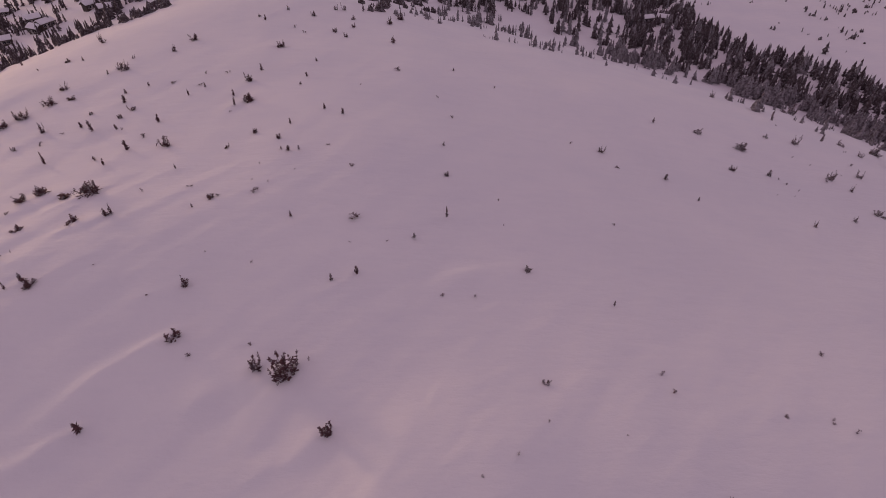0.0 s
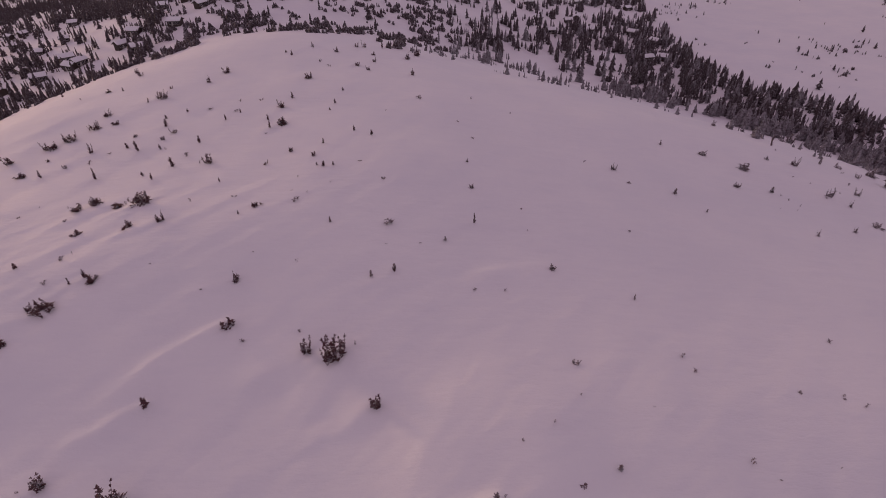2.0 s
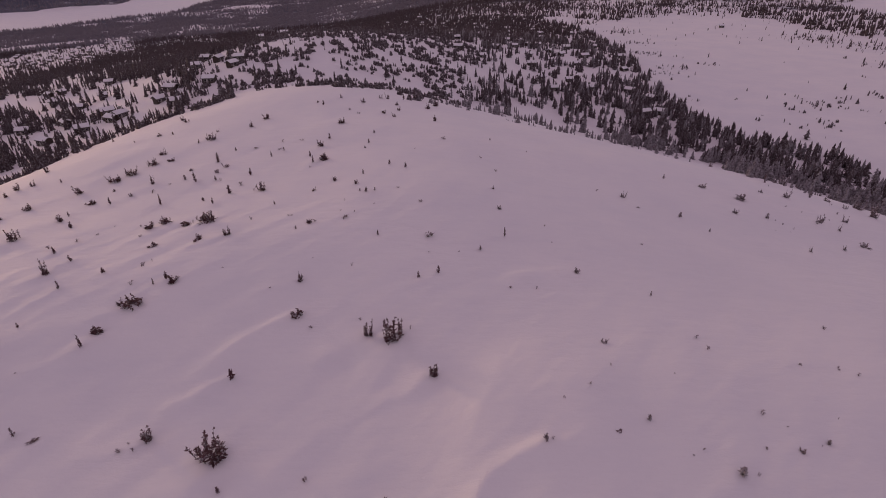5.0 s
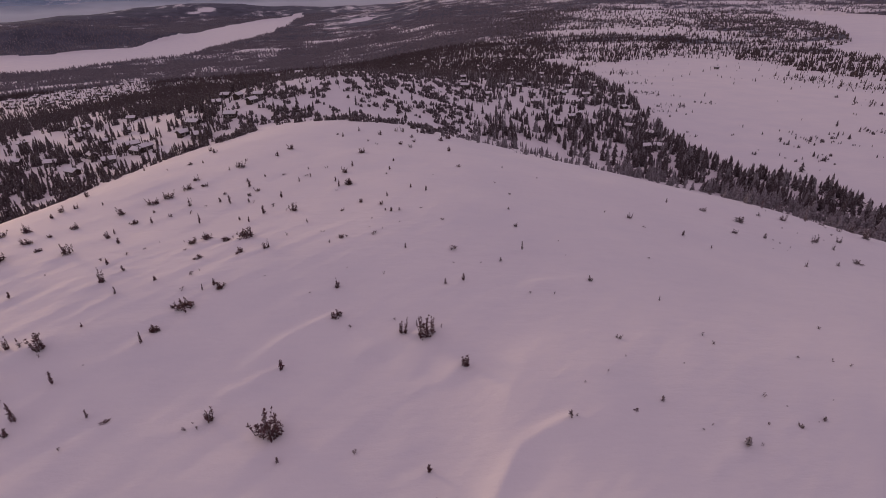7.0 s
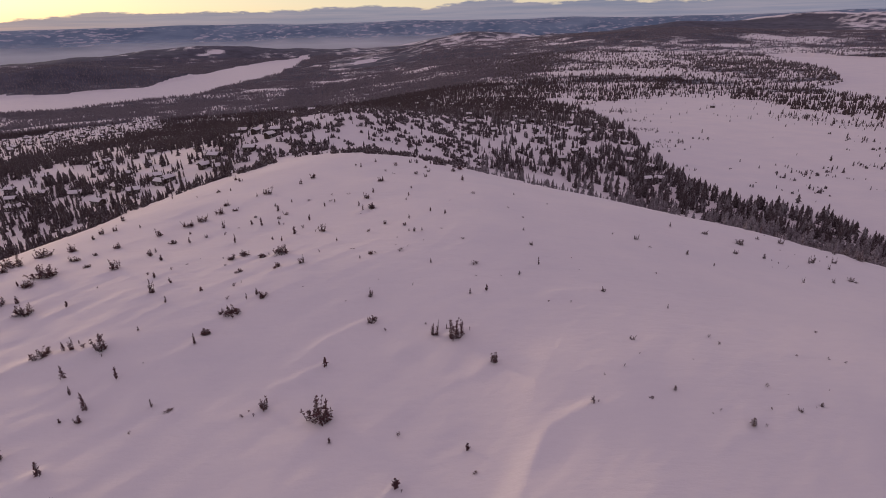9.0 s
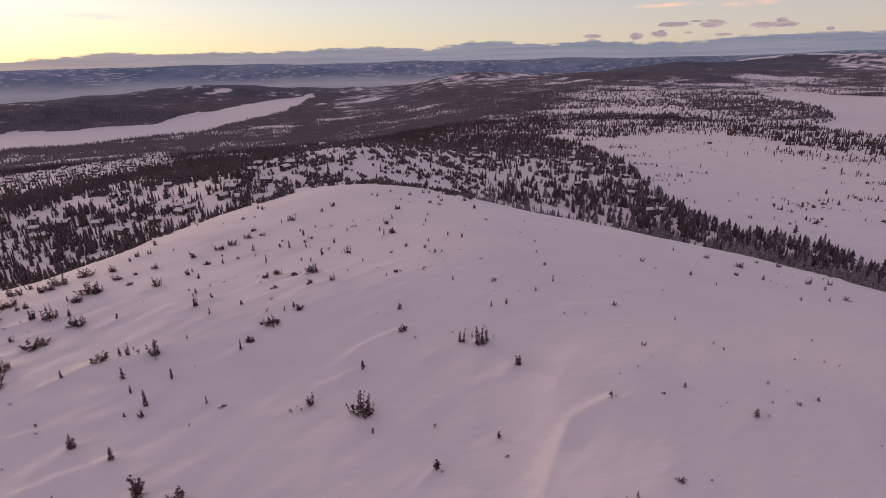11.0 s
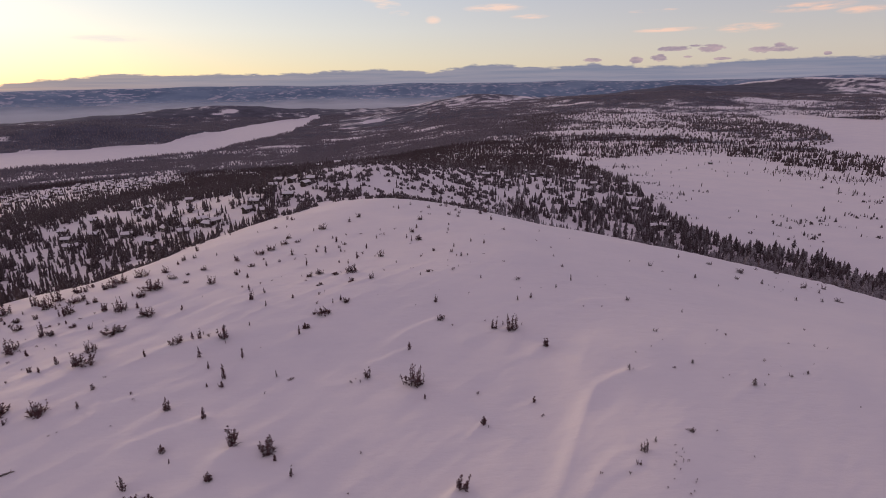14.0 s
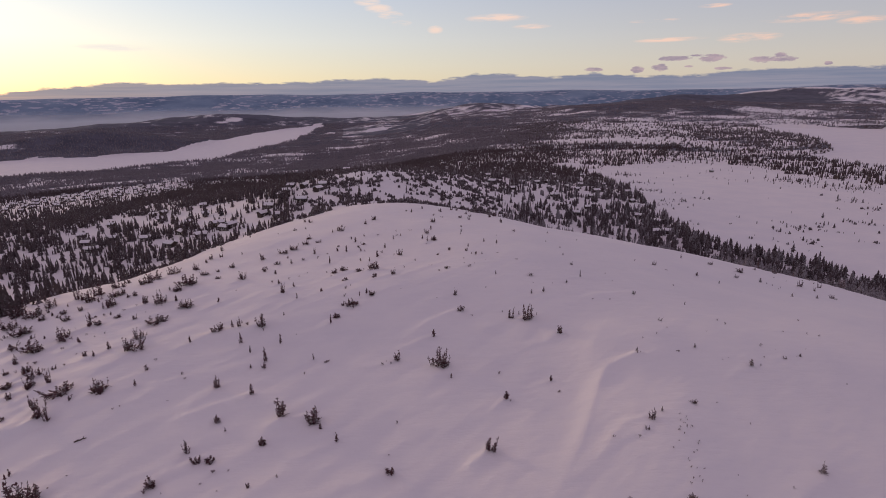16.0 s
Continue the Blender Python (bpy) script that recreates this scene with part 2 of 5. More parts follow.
def drift(x, y, x0, y0, x1, y1, width, high):
    """A wind-blown crest of snow from one point to another: steep on one side, long on the other."""
    dx, dy = x1 - x0, y1 - y0
    n = math.hypot(dx, dy)
    v = ((x - x0) * dx + (y - y0) * dy) / n
    u = ((x - x0) * dy - (y - y0) * dx) / n + 0.035 * n * np.sin(v / n * 4.5) + 0.014 * n * np.sin(v / n * 13.0 + x0)
    body = np.exp(-0.5 * (u / np.where(u > 0, width, 0.4 * width)) ** 2)
    return high * (0.78 + 0.22 * np.sin(v / n * 9.0 + y0)) * body * 0.25 * (1 + np.tanh((v + 0.02 * n) * 4.5 / n)) * (1 - np.tanh((v - 0.95 * n) * 3.5 / n))


# long soft humps of snow: two ends, width, height
DRIFTS = [(22.5, 64, 30, 91, 8.0, 0.68), (29, 105, 40, 109, 1.8, 0.36), (35, 84, 24, 40, 7.5, 0.75)]
# sharp wind-cut crests that run up to a tree: line, width, height
CRESTS = [([(10.6, 47.5), (13, 50.5), (17, 57.3), (20.1, 64.5), (22.4, 69.6), (24.2, 73.2), (25.6, 75.2), (28, 76.5), (30.6, 77.6)], 1.7, 0.5),
          ([(20.6, 68.5), (22.6, 74.2), (23.6, 78.6), (25.2, 82.2), (28, 88)], 2.8, 0.28),
          ([(12, 49.2), (16.2, 52.3), (19, 55), (21, 57.8), (23, 60), (25.8, 60.6)], 1.1, 0.18),
          ([(-6.2, 88.4), (-4.9, 91.5), (-3.2, 94), (-1.3, 96.2), (0.5, 97.5), (3.0, 99.6)], 1.4, 0.42)]
TREE_CRESTS = [([(-40.5, 66), (-36.9, 68.2), (-33.4, 70.6), (-29.5, 72.8)], 1.2, 0.32), ([(-37, 54), (-35.4, 56.6), (-33.6, 57.9), (-31.4, 59.4)], 1.0, 0.3),
          ([(-49, 76.2), (-45.4, 76.8), (-42.2, 78.6)], 1.0, 0.25), ([(-10, 84), (-5.8, 86.6), (-2.2, 89.4)], 1.1, 0.3), ([(10.5, 91.5), (13, 93), (15.2, 94.6)], 0.9, 0.3),
          ([(1.5, 53.5), (3.4, 55.6), (5.4, 57.6)], 0.8, 0.3), ([(6, 65), (7.4, 67.2), (8.8, 69.2)], 0.7, 0.22), ([(-26, 63.5), (-23.2, 65.4), (-19.4, 66.8)], 0.9, 0.26)]


def crest(x, y, line, width, high):
    """A bent crest of snow, steep on its left side, that rises towards the line's end."""
    total = 0.0 * x
    xs, ys = [p[0] for p in line], [p[1] for p in line]
    reach = 4 * width
    close = (x > min(xs) - reach) & (x < max(xs) + reach) & (y > min(ys) - reach) & (y < max(ys) + reach)
    if not np.any(close):
        return total
    px, py = x[close], y[close]
    best, best_u, best_v = np.full(px.shape, 1e9), np.zeros(px.shape), np.zeros(px.shape)
    for k in range(len(line) - 1):
        dx, dy = xs[k + 1] - xs[k], ys[k + 1] - ys[k]
        n = math.hypot(dx, dy)
        v = np.clip(((px - xs[k]) * dx + (py - ys[k]) * dy) / n / n, 0, 1)
        ox, oy = px - xs[k] - v * dx, py - ys[k] - v * dy
        d = np.hypot(ox, oy)
        side = np.sign(ox * dy - oy * dx)
        nearer = d < best
        best = np.where(nearer, d, best)
        best_u = np.where(nearer, d * side, best_u)
        best_v = np.where(nearer, (k + v) / (len(line) - 1), best_v)
    w = width * (1.25 - 0.55 * best_v)
    body = np.where(best_u > 0, np.exp(-0.7 * np.abs(best_u) / w), np.exp(-0.5 * (best_u / (0.62 * w)) ** 2))
    total[close] = high * body * np.clip(best_v * 3.2, 0, 1) ** 1.2 * (0.85 + 0.15 * np.sin(best_v * 17 + xs[0]))
    return total


# broad swells and hollows of the hilltop: centre, height
SWELLS = [(-60, 55, -0.3), (-10, 55, -0.4), (40, 55, 0.7), (65, 55, 0.2), (-60, 82.5, 0.5), (-10, 82.5, -0.6), (15, 82.5, -0.8), (40, 82.5, 0.3), (65, 82.5, 0.5), (-60, 110, 1.2), (-35, 110, 1.3), (-10, 110, 1.0), (15, 110, 1.0), (65, 110, -0.4), (90, 110, -1.1), (115, 110, -0.6), (-85, 137.5, 0.8), (-60, 137.5, -0.6), (-35, 137.5, -0.6), (15, 137.5, 1.2), (40, 137.5, -0.3), (65, 137.5, -1.0), (90, 137.5, -1.3), (115, 137.5, -0.5), (-85, 165, 0.6), (15, 165, 0.5), (65, 165, 0.5), (90, 165, 0.5), (115, 165, 0.6)]


def hilltop(x, y):
    v = y - 120.0
    u = x - (136.81 - 0.04395 * v)
    h = 6.535 + 0.0446 * v + 0.000099 * v * v - 0.00019 * u * u
    h = h - 0.353 * soft(u + 48.6 + 0.679 * v, 41.9) - 0.29 * soft(-u - 210.2 + 0.2544 * v - 22.0 * soft((22.0 - v) / 10.0, 1.0), 12.0) - 0.151 * soft(v - 58.6, 23.1)
    return h + 4.0 * np.exp(-((x + 12) ** 2 + (y - 240) ** 2) / 2000.0)


def lowland(x, y):
    r, az = np.hypot(x, y), np.degrees(np.arctan2(x, np.where(y > 1, y, 1.0)))
    right = -37 - 13 * np.clip((r - 300) / 700, 0, 1) + 22 * np.clip((r - 1500) / 1800, 0, 1) * np.clip((az - 8) / 6, 0, 1)
    left = np.interp(r, [0, 250, 400, 900, 1300, 5000], [-30, -32, -33, -84, -100, -100])
    w = 1 / (1 + np.exp(-(az + 2) / 4.0))
    h = right * w + left * (1 - w)
    h = h + 27 * bell(x, y, -45, 312, 75, 62, 0) + 5 * bell(x, y, -50, 520, 90, 90, 20) + 9.5 * bell(x, y, -35, 425, 70, 115, 0) + 6 * bell(x, y, 40, 430, 90, 60, 0)
    # wooded rises and far mountains
    def rise(bearing, away, depth, broad, high):
        a = math.radians(bearing)
        return high * bell(x, y, away * math.sin(a), away * math.cos(a), depth, broad, bearing)

    h = h + rise(17, 1850, 300, 300, 12) + rise(18, 1150, 140, 260, 7) + rise(22.0, 2450, 300, 360, 36) + rise(33, 2700, 500, 600, 14)
    h = h + rise(-20, 3330, 190, 380, 54) + rise(-29, 3200, 240, 420, 27) + rise(-38, 2900, 300, 400, 12) + rise(-33, 2060, 110, 190, 58)
    h = h + rise(-7, 3250, 220, 300, 6) + rise(4, 3300, 260, 250, 64) + rise(0.8, 2200, 140, 190, 19) + rise(9, 2800, 160, 220, 8)
    h = h + rise(22.5, 3650, 200, 210, 32) + rise(28, 3750, 220, 400, 40) + rise(31.5, 4450, 220, 380, 66) + rise(39, 4250, 260, 420, 55)
    far = np.clip((r - 600) / 1500, 0, 1)
    h = h + far * (5 * ripple(x, y, 520, 5) + 3 * ripple(x, y, 230, 9))
    return h


def lake(x, y):
    """1 on the frozen lakes, 0 on land, from their shores by bearing."""
    r, az = np.hypot(x, y), np.degrees(np.arctan2(x, np.where(y > 1, y, 1.0)))
    wob = 1 + 0.012 * ripple(x, y, 300, 21)
    near = np.interp(az, [-60, -39.4, -36, -33.4, -28.8, -21.7, -17, -14.8, -13.9, -12.1], [1421, 1399, 1418, 1380, 1447, 1545, 1850, 2105, 2402, 2878]) * wob
    far = np.interp(az, [-60, -39.2, -35.3, -31.6, -29.4, -27, -24.3, -21.5, -18.8, -15, -12.3, -12.0], [1800, 1772, 1745, 1766, 1766, 1800, 2005, 2225, 2570, 2852, 3061, 2880]) * wob
    one = (r > near) & (r < far) & (az < -12.0) & (az > -80)
    two = (((az + 5.6) / 2.6) ** 2 + ((r - 2560 - 34 * az) / 210) ** 2) < wob
    nr = np.interp(az, [30, 32.2, 33.5, 34.8, 35.4, 36, 36.2, 39.7, 60], [1650, 1450, 1380, 1270, 1170, 1060, 880, 817, 790]) * wob
    inlet = (az > 34.4) & (az < 36.3) & (r > np.interp(az, [34.4, 36.2], [930, 865])) & (r < np.interp(az, [34.4, 35.7, 36.2], [945, 1010, 1060]))
    three = inlet | (az > 30.2) & (r > nr) & (r < np.interp(az, [30, 33.5, 39.2, 60], [1740, 1716, 1625, 1600]) * wob) & (az < 90)
    return one, two, three


def bog(x, y):
    """1 on the open mire right of the hill, 0 in the woods round it."""
    r, az = np.hypot(x, y), np.degrees(np.arctan2(x, np.where(y > 1, y, 1.0)))
    wob = 1 + 0.03 * ripple(x, y, 130, 31)
    near = np.interp(az, [11, 13, 15.2, 18.6, 21, 23.6, 26, 29.3, 34.1, 38.3, 60], [725, 682, 625, 525, 430, 362, 332, 313, 297, 288, 280]) * wob
    far = np.interp(az, [11, 18.5, 26.2, 30, 33.2, 36.5, 40, 60], [730, 722, 761, 760, 690, 660, 630, 600]) * wob
    return (az > 11) & (az < 70) & (r > near) & (r < far)


# thickets that catch the wind, with a tail of snow behind each
TAILS = []


def ground(x, y):
    x, y = np.asarray(x, float), np.asarray(y, float)
    r = np.hypot(x, y)
    base = np.where(y > -200, lowland(x, y), -60.0)
    one, two, three = lake(x, y)
    base = np.where(one | two, -100.0, np.where(three, -50.0, base))
    top = hilltop(x, np.maximum(y, -60))
    lift = soft((top - base) / 4.0, 1.0) * 4.0 + base
    h = np.where(r < 420, lift, base)
    near = np.clip((330 - r) / 120, 0, 1) * (r < 330)
    bumps = 0.35 * ripple(x, y, 46, 2) + (0.045 + 0.07 / (1 + np.exp((x - 8) / 9))) * ripple(x * 0.75 + y * 0.66, 2.3 * (x * 0.66 - y * 0.75), 17, 3) + 0.022 * ripple(x * 0.75 + y * 0.66, 2.6 * (x * 0.66 - y * 0.75), 6, 4)
    for cx, cy, high in SWELLS:
        bumps = bumps + high * np.exp(-((x - cx) ** 2 + (y - cy) ** 2) / 578.0)
    for d in DRIFTS:
        bumps = bumps + drift(x, y, *d)
    if x.ndim:
        for line, width, high in CRESTS + TREE_CRESTS:
            bumps = bumps + crest(x, y, line, width, high)
    h = h + near * bumps
    for tx, ty, th in TAILS:
        close = (np.abs(x - tx + 2 * th) < 4 + 5 * th) & (np.abs(y - ty + 2 * th) < 4 + 5 * th)
        if np.any(close):
            h = h + np.where(close, drift(x, y, tx + 0.4, ty + 0.3, tx - (1.6 + 1.4 * math.sin(9 * tx)) * th - 1.5, ty - (1.4 + 0.9 * math.sin(7 * ty)) * th - 1.2, 0.5 * th + 0.25, (0.13 + 0.05 * math.sin(5 * tx + ty)) * th), 0.0)
    return h


# where the small trees of the hill stand: x, y, height, breadth
SPRUCES_A = [(-14.5, 61.2, 1.2, 0.55), (-17.2, 64, 1, 0.46), (28.4, 61.8, 0.8, 0.34), (8.7, 68.8, 1.4, 0.8), (-30.4, 64.3, 0.7, 0.24), (16.2, 73.5, 1.1, 0.56), (0.9, 75.4, 0.9, 0.44), (-29.4, 72.4, 1.9, 0.8), (-55.8, 58.2, 1.1, 0.54), (30.7, 77.8, 0.9, 0.6), (-22.3, 82.8, 1.2, 0.43), (-32.3, 80.5, 0.7, 0.38), (46.9, 74, 1.1, 0.8), (-30.4, 82.5, 2.5, 0.8), (-2, 89, 1.4, 0.8), (41, 80.3, 0.8, 0.48), (-49.2, 76.1, 1.3, 0.58), (-33.9, 85.3, 1.4, 0.46), (-29.5, 88.1, 2.1, 0.59), (-58.1, 73.7, 0.9, 0.53), (-49.6, 80.7, 0.9, 0.8), (56.4, 77.1, 0.6, 0.48), (-36.5, 88.4, 2, 0.8), (-21.6, 94.6, 2, 0.54)]
SPRUCES_B = [(14.4, 96.1, 1, 0.32), (-46.3, 89.4, 1.3, 0.6), (-40.5, 94.6, 1.5, 0.58), (-31.7, 98.6, 0.7, 0.36), (-39.2, 96.2, 0.7, 0.29), (-62.6, 87.1, 1.2, 0.59), (-17.8, 106, 1.1, 0.37), (18.4, 106, 1, 0.5), (-61.1, 89.3, 1.6, 0.8), (-16.4, 107.1, 1.3, 0.55), (21.2, 107, 1.2, 0.58), (-31, 106.3, 1.3, 0.46), (-26.6, 109.7, 0.9, 0.6), (49.3, 102.4, 0.9, 0.3), (27.5, 113.4, 0.8, 0.54), (-70, 94.3, 1.3, 0.7), (12, 116.9, 1, 0.39), (-48.4, 107.8, 1.2, 0.7), (-33.6, 113.7, 1.1, 0.7), (-1, 119.1, 0.7, 0.32), (31.6, 117.4, 1.6, 0.4), (-37.9, 116.6, 1.3, 0.6), (-59.1, 111.1, 1.5, 0.7), (-16.2, 124.8, 2, 0.6)]
SPRUCES_C = [(-79.3, 97.8, 0.8, 0.48), (-84.7, 95.7, 1, 0.7), (-71.1, 106.5, 0.8, 0.49), (-7.1, 129.7, 0.9, 0.31), (-74, 110.4, 1.9, 0.8), (-74.9, 110.2, 1.5, 0.6), (8.4, 133.2, 0.9, 0.6), (-63.7, 117.6, 1.2, 0.51), (10, 133.4, 0.8, 0.45), (7.3, 133.7, 0.6, 0.36), (-19.1, 132.6, 1.2, 0.46), (-41.9, 127.3, 1.1, 0.8), (-21.7, 134.8, 0.9, 0.56), (-17.5, 137.2, 1.8, 0.8), (-30, 135.5, 2.1, 0.57), (-78.8, 114.8, 1.3, 0.6), (-86, 109.8, 0.9, 0.6), (-45.9, 133, 1.1, 0.49), (6.9, 142.5, 1, 0.48), (-85.6, 114.2, 0.8, 0.43), (-40.8, 137.8, 1.4, 0.6), (69.1, 126.9, 0.8, 0.37), (15.1, 145.7, 1.1, 0.59), (-23.2, 145.4, 1, 0.5)]
SPRUCES_D = [(-27.2, 145.2, 1.9, 0.7), (65.9, 132.3, 1.1, 0.8), (-16.5, 146.9, 1.4, 0.7), (11.7, 147.9, 1, 0.5), (-30.1, 147.2, 1, 0.7), (-4.6, 151.1, 1.6, 0.51), (-6.2, 155.9, 1.3, 0.53), (-26.3, 155.9, 1.5, 0.8), (-15.1, 157.5, 1.2, 0.54), (5.4, 159.5, 0.6, 0.43), (-13.2, 161.2, 0.9, 0.44), (-68, 147.3, 1.1, 0.8), (-28.3, 160.7, 0.9, 0.7), (5.8, 163.8, 1, 0.55), (87.1, 139.2, 1.3, 0.8), (-59.7, 153.1, 0.9, 0.46), (-24.7, 163.2, 0.9, 0.45), (-3.9, 167.7, 1.6, 0.7), (71.5, 154.2, 1.1, 0.55), (6.1, 173, 0.8, 0.59), (-36, 170.3, 1.2, 0.48), (34.4, 171.2, 0.7, 0.47), (-48, 182.9, 1, 0.52), (109.8, 159.4, 2, 0.8)]
SPRUCES_E = [(105.4, 170.9, 2.4, 0.8), (-12, 205, 1.5, 0.7), (-73.1, 197.4, 1.1, 0.7), (10.8, 221.6, 1.9, 0.8)]
SPRUCES = [SPRUCES_A, SPRUCES_B, SPRUCES_C, SPRUCES_D, SPRUCES_E]
THICKETS_A = [(25.6, 46.5, 1, 1.5), (-6.8, 54.7, 1.6, 1.3), (5.4, 57.3, 2.1, 1.6), (-23.6, 53.5, 0.7, 0.6), (25.1, 58, 0.7, 0.7), (41.5, 49.8, 1.5, 1.4), (-35.7, 54.5, 1.5, 1.4), (-24.3, 61.1, 1, 1.1), (26.7, 60.3, 1.7, 1.3), (-30.3, 58.7, 1, 1.3), (-31.8, 58.4, 1.1, 1.2), (-18.5, 65.5, 2.6, 2), (-33.9, 60.4, 2.1, 1), (-23.2, 66.9, 2.7, 1.8), (33.3, 63.8, 0.7, 1.2), (-49.1, 54, 1.8, 1.2), (-50.4, 53.1, 3.5, 3.7), (-32.4, 66.5, 1.1, 1), (-0.8, 79.2, 3.3, 3.1), (-8.1, 81.4, 1.9, 1.2), (-35.7, 74.9, 2.1, 1.2), (-30.1, 80.5, 1.2, 0.9), (20.4, 87.5, 1.7, 1), (-58.5, 69, 1.9, 1.1)]
THICKETS_B = [(-60, 69.6, 2.8, 1.9), (-54.4, 75.4, 2.5, 3), (53.5, 76.2, 0.7, 0.6), (15.9, 93.7, 3, 2.7), (-62.4, 71.9, 2.4, 1.1), (12.6, 94.7, 2.2, 1.2), (-66.5, 70.4, 0.9, 1.2), (-61, 75.7, 2, 3.9), (3.5, 98.8, 1.3, 1.6), (-21, 97.1, 1.1, 1.4), (39.9, 91.9, 0.8, 0.8), (-34.7, 94, 3.2, 1.9), (-39, 94.3, 1.9, 0.9), (-42.9, 93.3, 1.7, 2.4), (-69.6, 75.9, 1.2, 1), (-65.8, 79.9, 3, 1), (-18.8, 101.9, 1.5, 2.7), (-70.2, 76.8, 0.8, 0.8), (-20.6, 102.2, 0.9, 0.8), (-68.2, 79.1, 2.2, 2.1), (-56.1, 88.2, 2.9, 3.7), (2.4, 105.7, 1.8, 1), (-15.1, 106.3, 1, 1.5), (-73.4, 79.9, 1.1, 1.9)]
THICKETS_C = [(-70.7, 82.5, 2.1, 1.7), (-64.5, 87.6, 1.3, 0.9), (-70.2, 83.5, 1.5, 1.1), (-68.6, 85, 0.9, 0.9), (-57.8, 93.2, 2.2, 2.3), (-73.4, 84.8, 1.9, 1.8), (40.6, 107.8, 1, 1.4), (-77.5, 85.3, 0.9, 1.3), (-35.1, 110.1, 2.5, 1), (-58, 100.6, 1.3, 4.3), (-78.4, 88.8, 1.9, 1), (-16, 117.5, 0.9, 1.7), (-22.6, 116.7, 0.7, 1.8), (-11.8, 118.5, 1.5, 1.1), (-54.9, 106.7, 2.1, 3.2), (0.7, 121.1, 0.8, 1.1), (-64, 103, 1.5, 0.9), (-78.4, 93.3, 2.5, 4.2), (-74.8, 97.2, 2.4, 3.3), (-71, 101.9, 1.2, 1.9), (-72.4, 101.5, 3.1, 1.4), (-68.6, 105, 0.8, 1.7), (-17.1, 124.3, 1.7, 2.8), (-20.7, 124.3, 0.8, 1.9)]
THICKETS_D = [(-83.4, 95.1, 1, 2.4), (-62.1, 110.2, 2.8, 2.9), (-26.5, 123.7, 1, 1.7), (-24.6, 125.6, 1.2, 2.2), (-65.6, 110.5, 2.4, 1.7), (-82.4, 98.7, 1, 0.8), (-74.4, 106.3, 0.27, 1.5), (31.8, 127, 1, 0.9), (-48.4, 122.5, 2.4, 2.2), (-61.8, 117.7, 1.5, 2.3), (-80.4, 106, 1.1, 1.8), (-86.8, 101.4, 1.7, 4.1), (-89.1, 100.3, 0.7, 0.7), (-74, 112.2, 2.1, 3.1), (-1.5, 135.5, 0.7, 0.8), (-61.2, 121.3, 2.6, 4.1), (-71.2, 116.4, 1.3, 1.2), (-72.4, 115.8, 1.2, 1), (-55.4, 125, 0.6, 1.4), (-83.9, 108.5, 0.7, 1), (-80.5, 111.2, 1, 1.3), (6.2, 137.4, 1, 0.9), (-11.7, 137.6, 1.8, 1.6), (-45.8, 130.3, 1.7, 1.2)]
THICKETS_E = [(-84.1, 110.1, 1, 1.8), (-87.2, 108, 1.1, 1.6), (31.5, 135.7, 0.9, 0.7), (-92.2, 105, 2.2, 3.5), (1.7, 140.2, 1, 0.9), (-76.9, 117.5, 1.3, 2.4), (-76, 118.8, 1.6, 2.3), (-79.2, 116.7, 0.7, 0.6), (-81.5, 116.3, 3.4, 3.2), (-88.6, 112, 1.3, 0.9), (-60.6, 129.6, 1.4, 2.2), (-91.1, 110.8, 3, 4.4), (-84.5, 117.9, 1.6, 0.9), (-58.7, 133.1, 0.7, 1), (-82.1, 120.2, 4.1, 2.6), (-74.4, 125.3, 1.6, 1.7), (-45, 138.8, 0.9, 1.8), (-73.2, 126.3, 2, 2.1), (-86.1, 118.3, 2.5, 1.6), (-38.5, 141.2, 0.9, 0.8), (-90.4, 115.5, 2.7, 2.5), (-95.5, 112.3, 4, 3.9), (-79.2, 125.7, 1.9, 1.4), (85, 122.5, 1.4, 0.9)]
THICKETS_F = [(-57.1, 138, 1.4, 2.1), (-74.4, 130, 2.3, 4), (-81.5, 126.6, 1.8, 2.6), (57.4, 139.6, 1.3, 1.3), (-36.6, 146.6, 2, 0.9), (-43.8, 144.9, 0.7, 0.6), (-24.4, 149.7, 1, 0.9), (-66.5, 137.6, 2.1, 2.2), (-2.8, 153.1, 1.3, 2), (-71.4, 135.6, 2.3, 3.3), (-80.7, 130.4, 1.5, 1.7), (-50.8, 144.9, 2.3, 1.9), (-23.4, 152.6, 1, 1.3), (-30.8, 152.2, 0.7, 1), (93.4, 125.5, 1.2, 0.9), (-46.5, 150.5, 1.5, 2.5), (-44.4, 153.4, 1.8, 2.5), (80.2, 139, 1.1, 1.4), (-5, 162.2, 1.5, 1.7), (99.9, 128.5, 1.3, 2), (-41.9, 158.5, 1.4, 2.8), (-38.5, 160, 1.2, 1.7), (-68.2, 151.1, 1.4, 1.5), (-66, 152.9, 1.4, 1.2)]
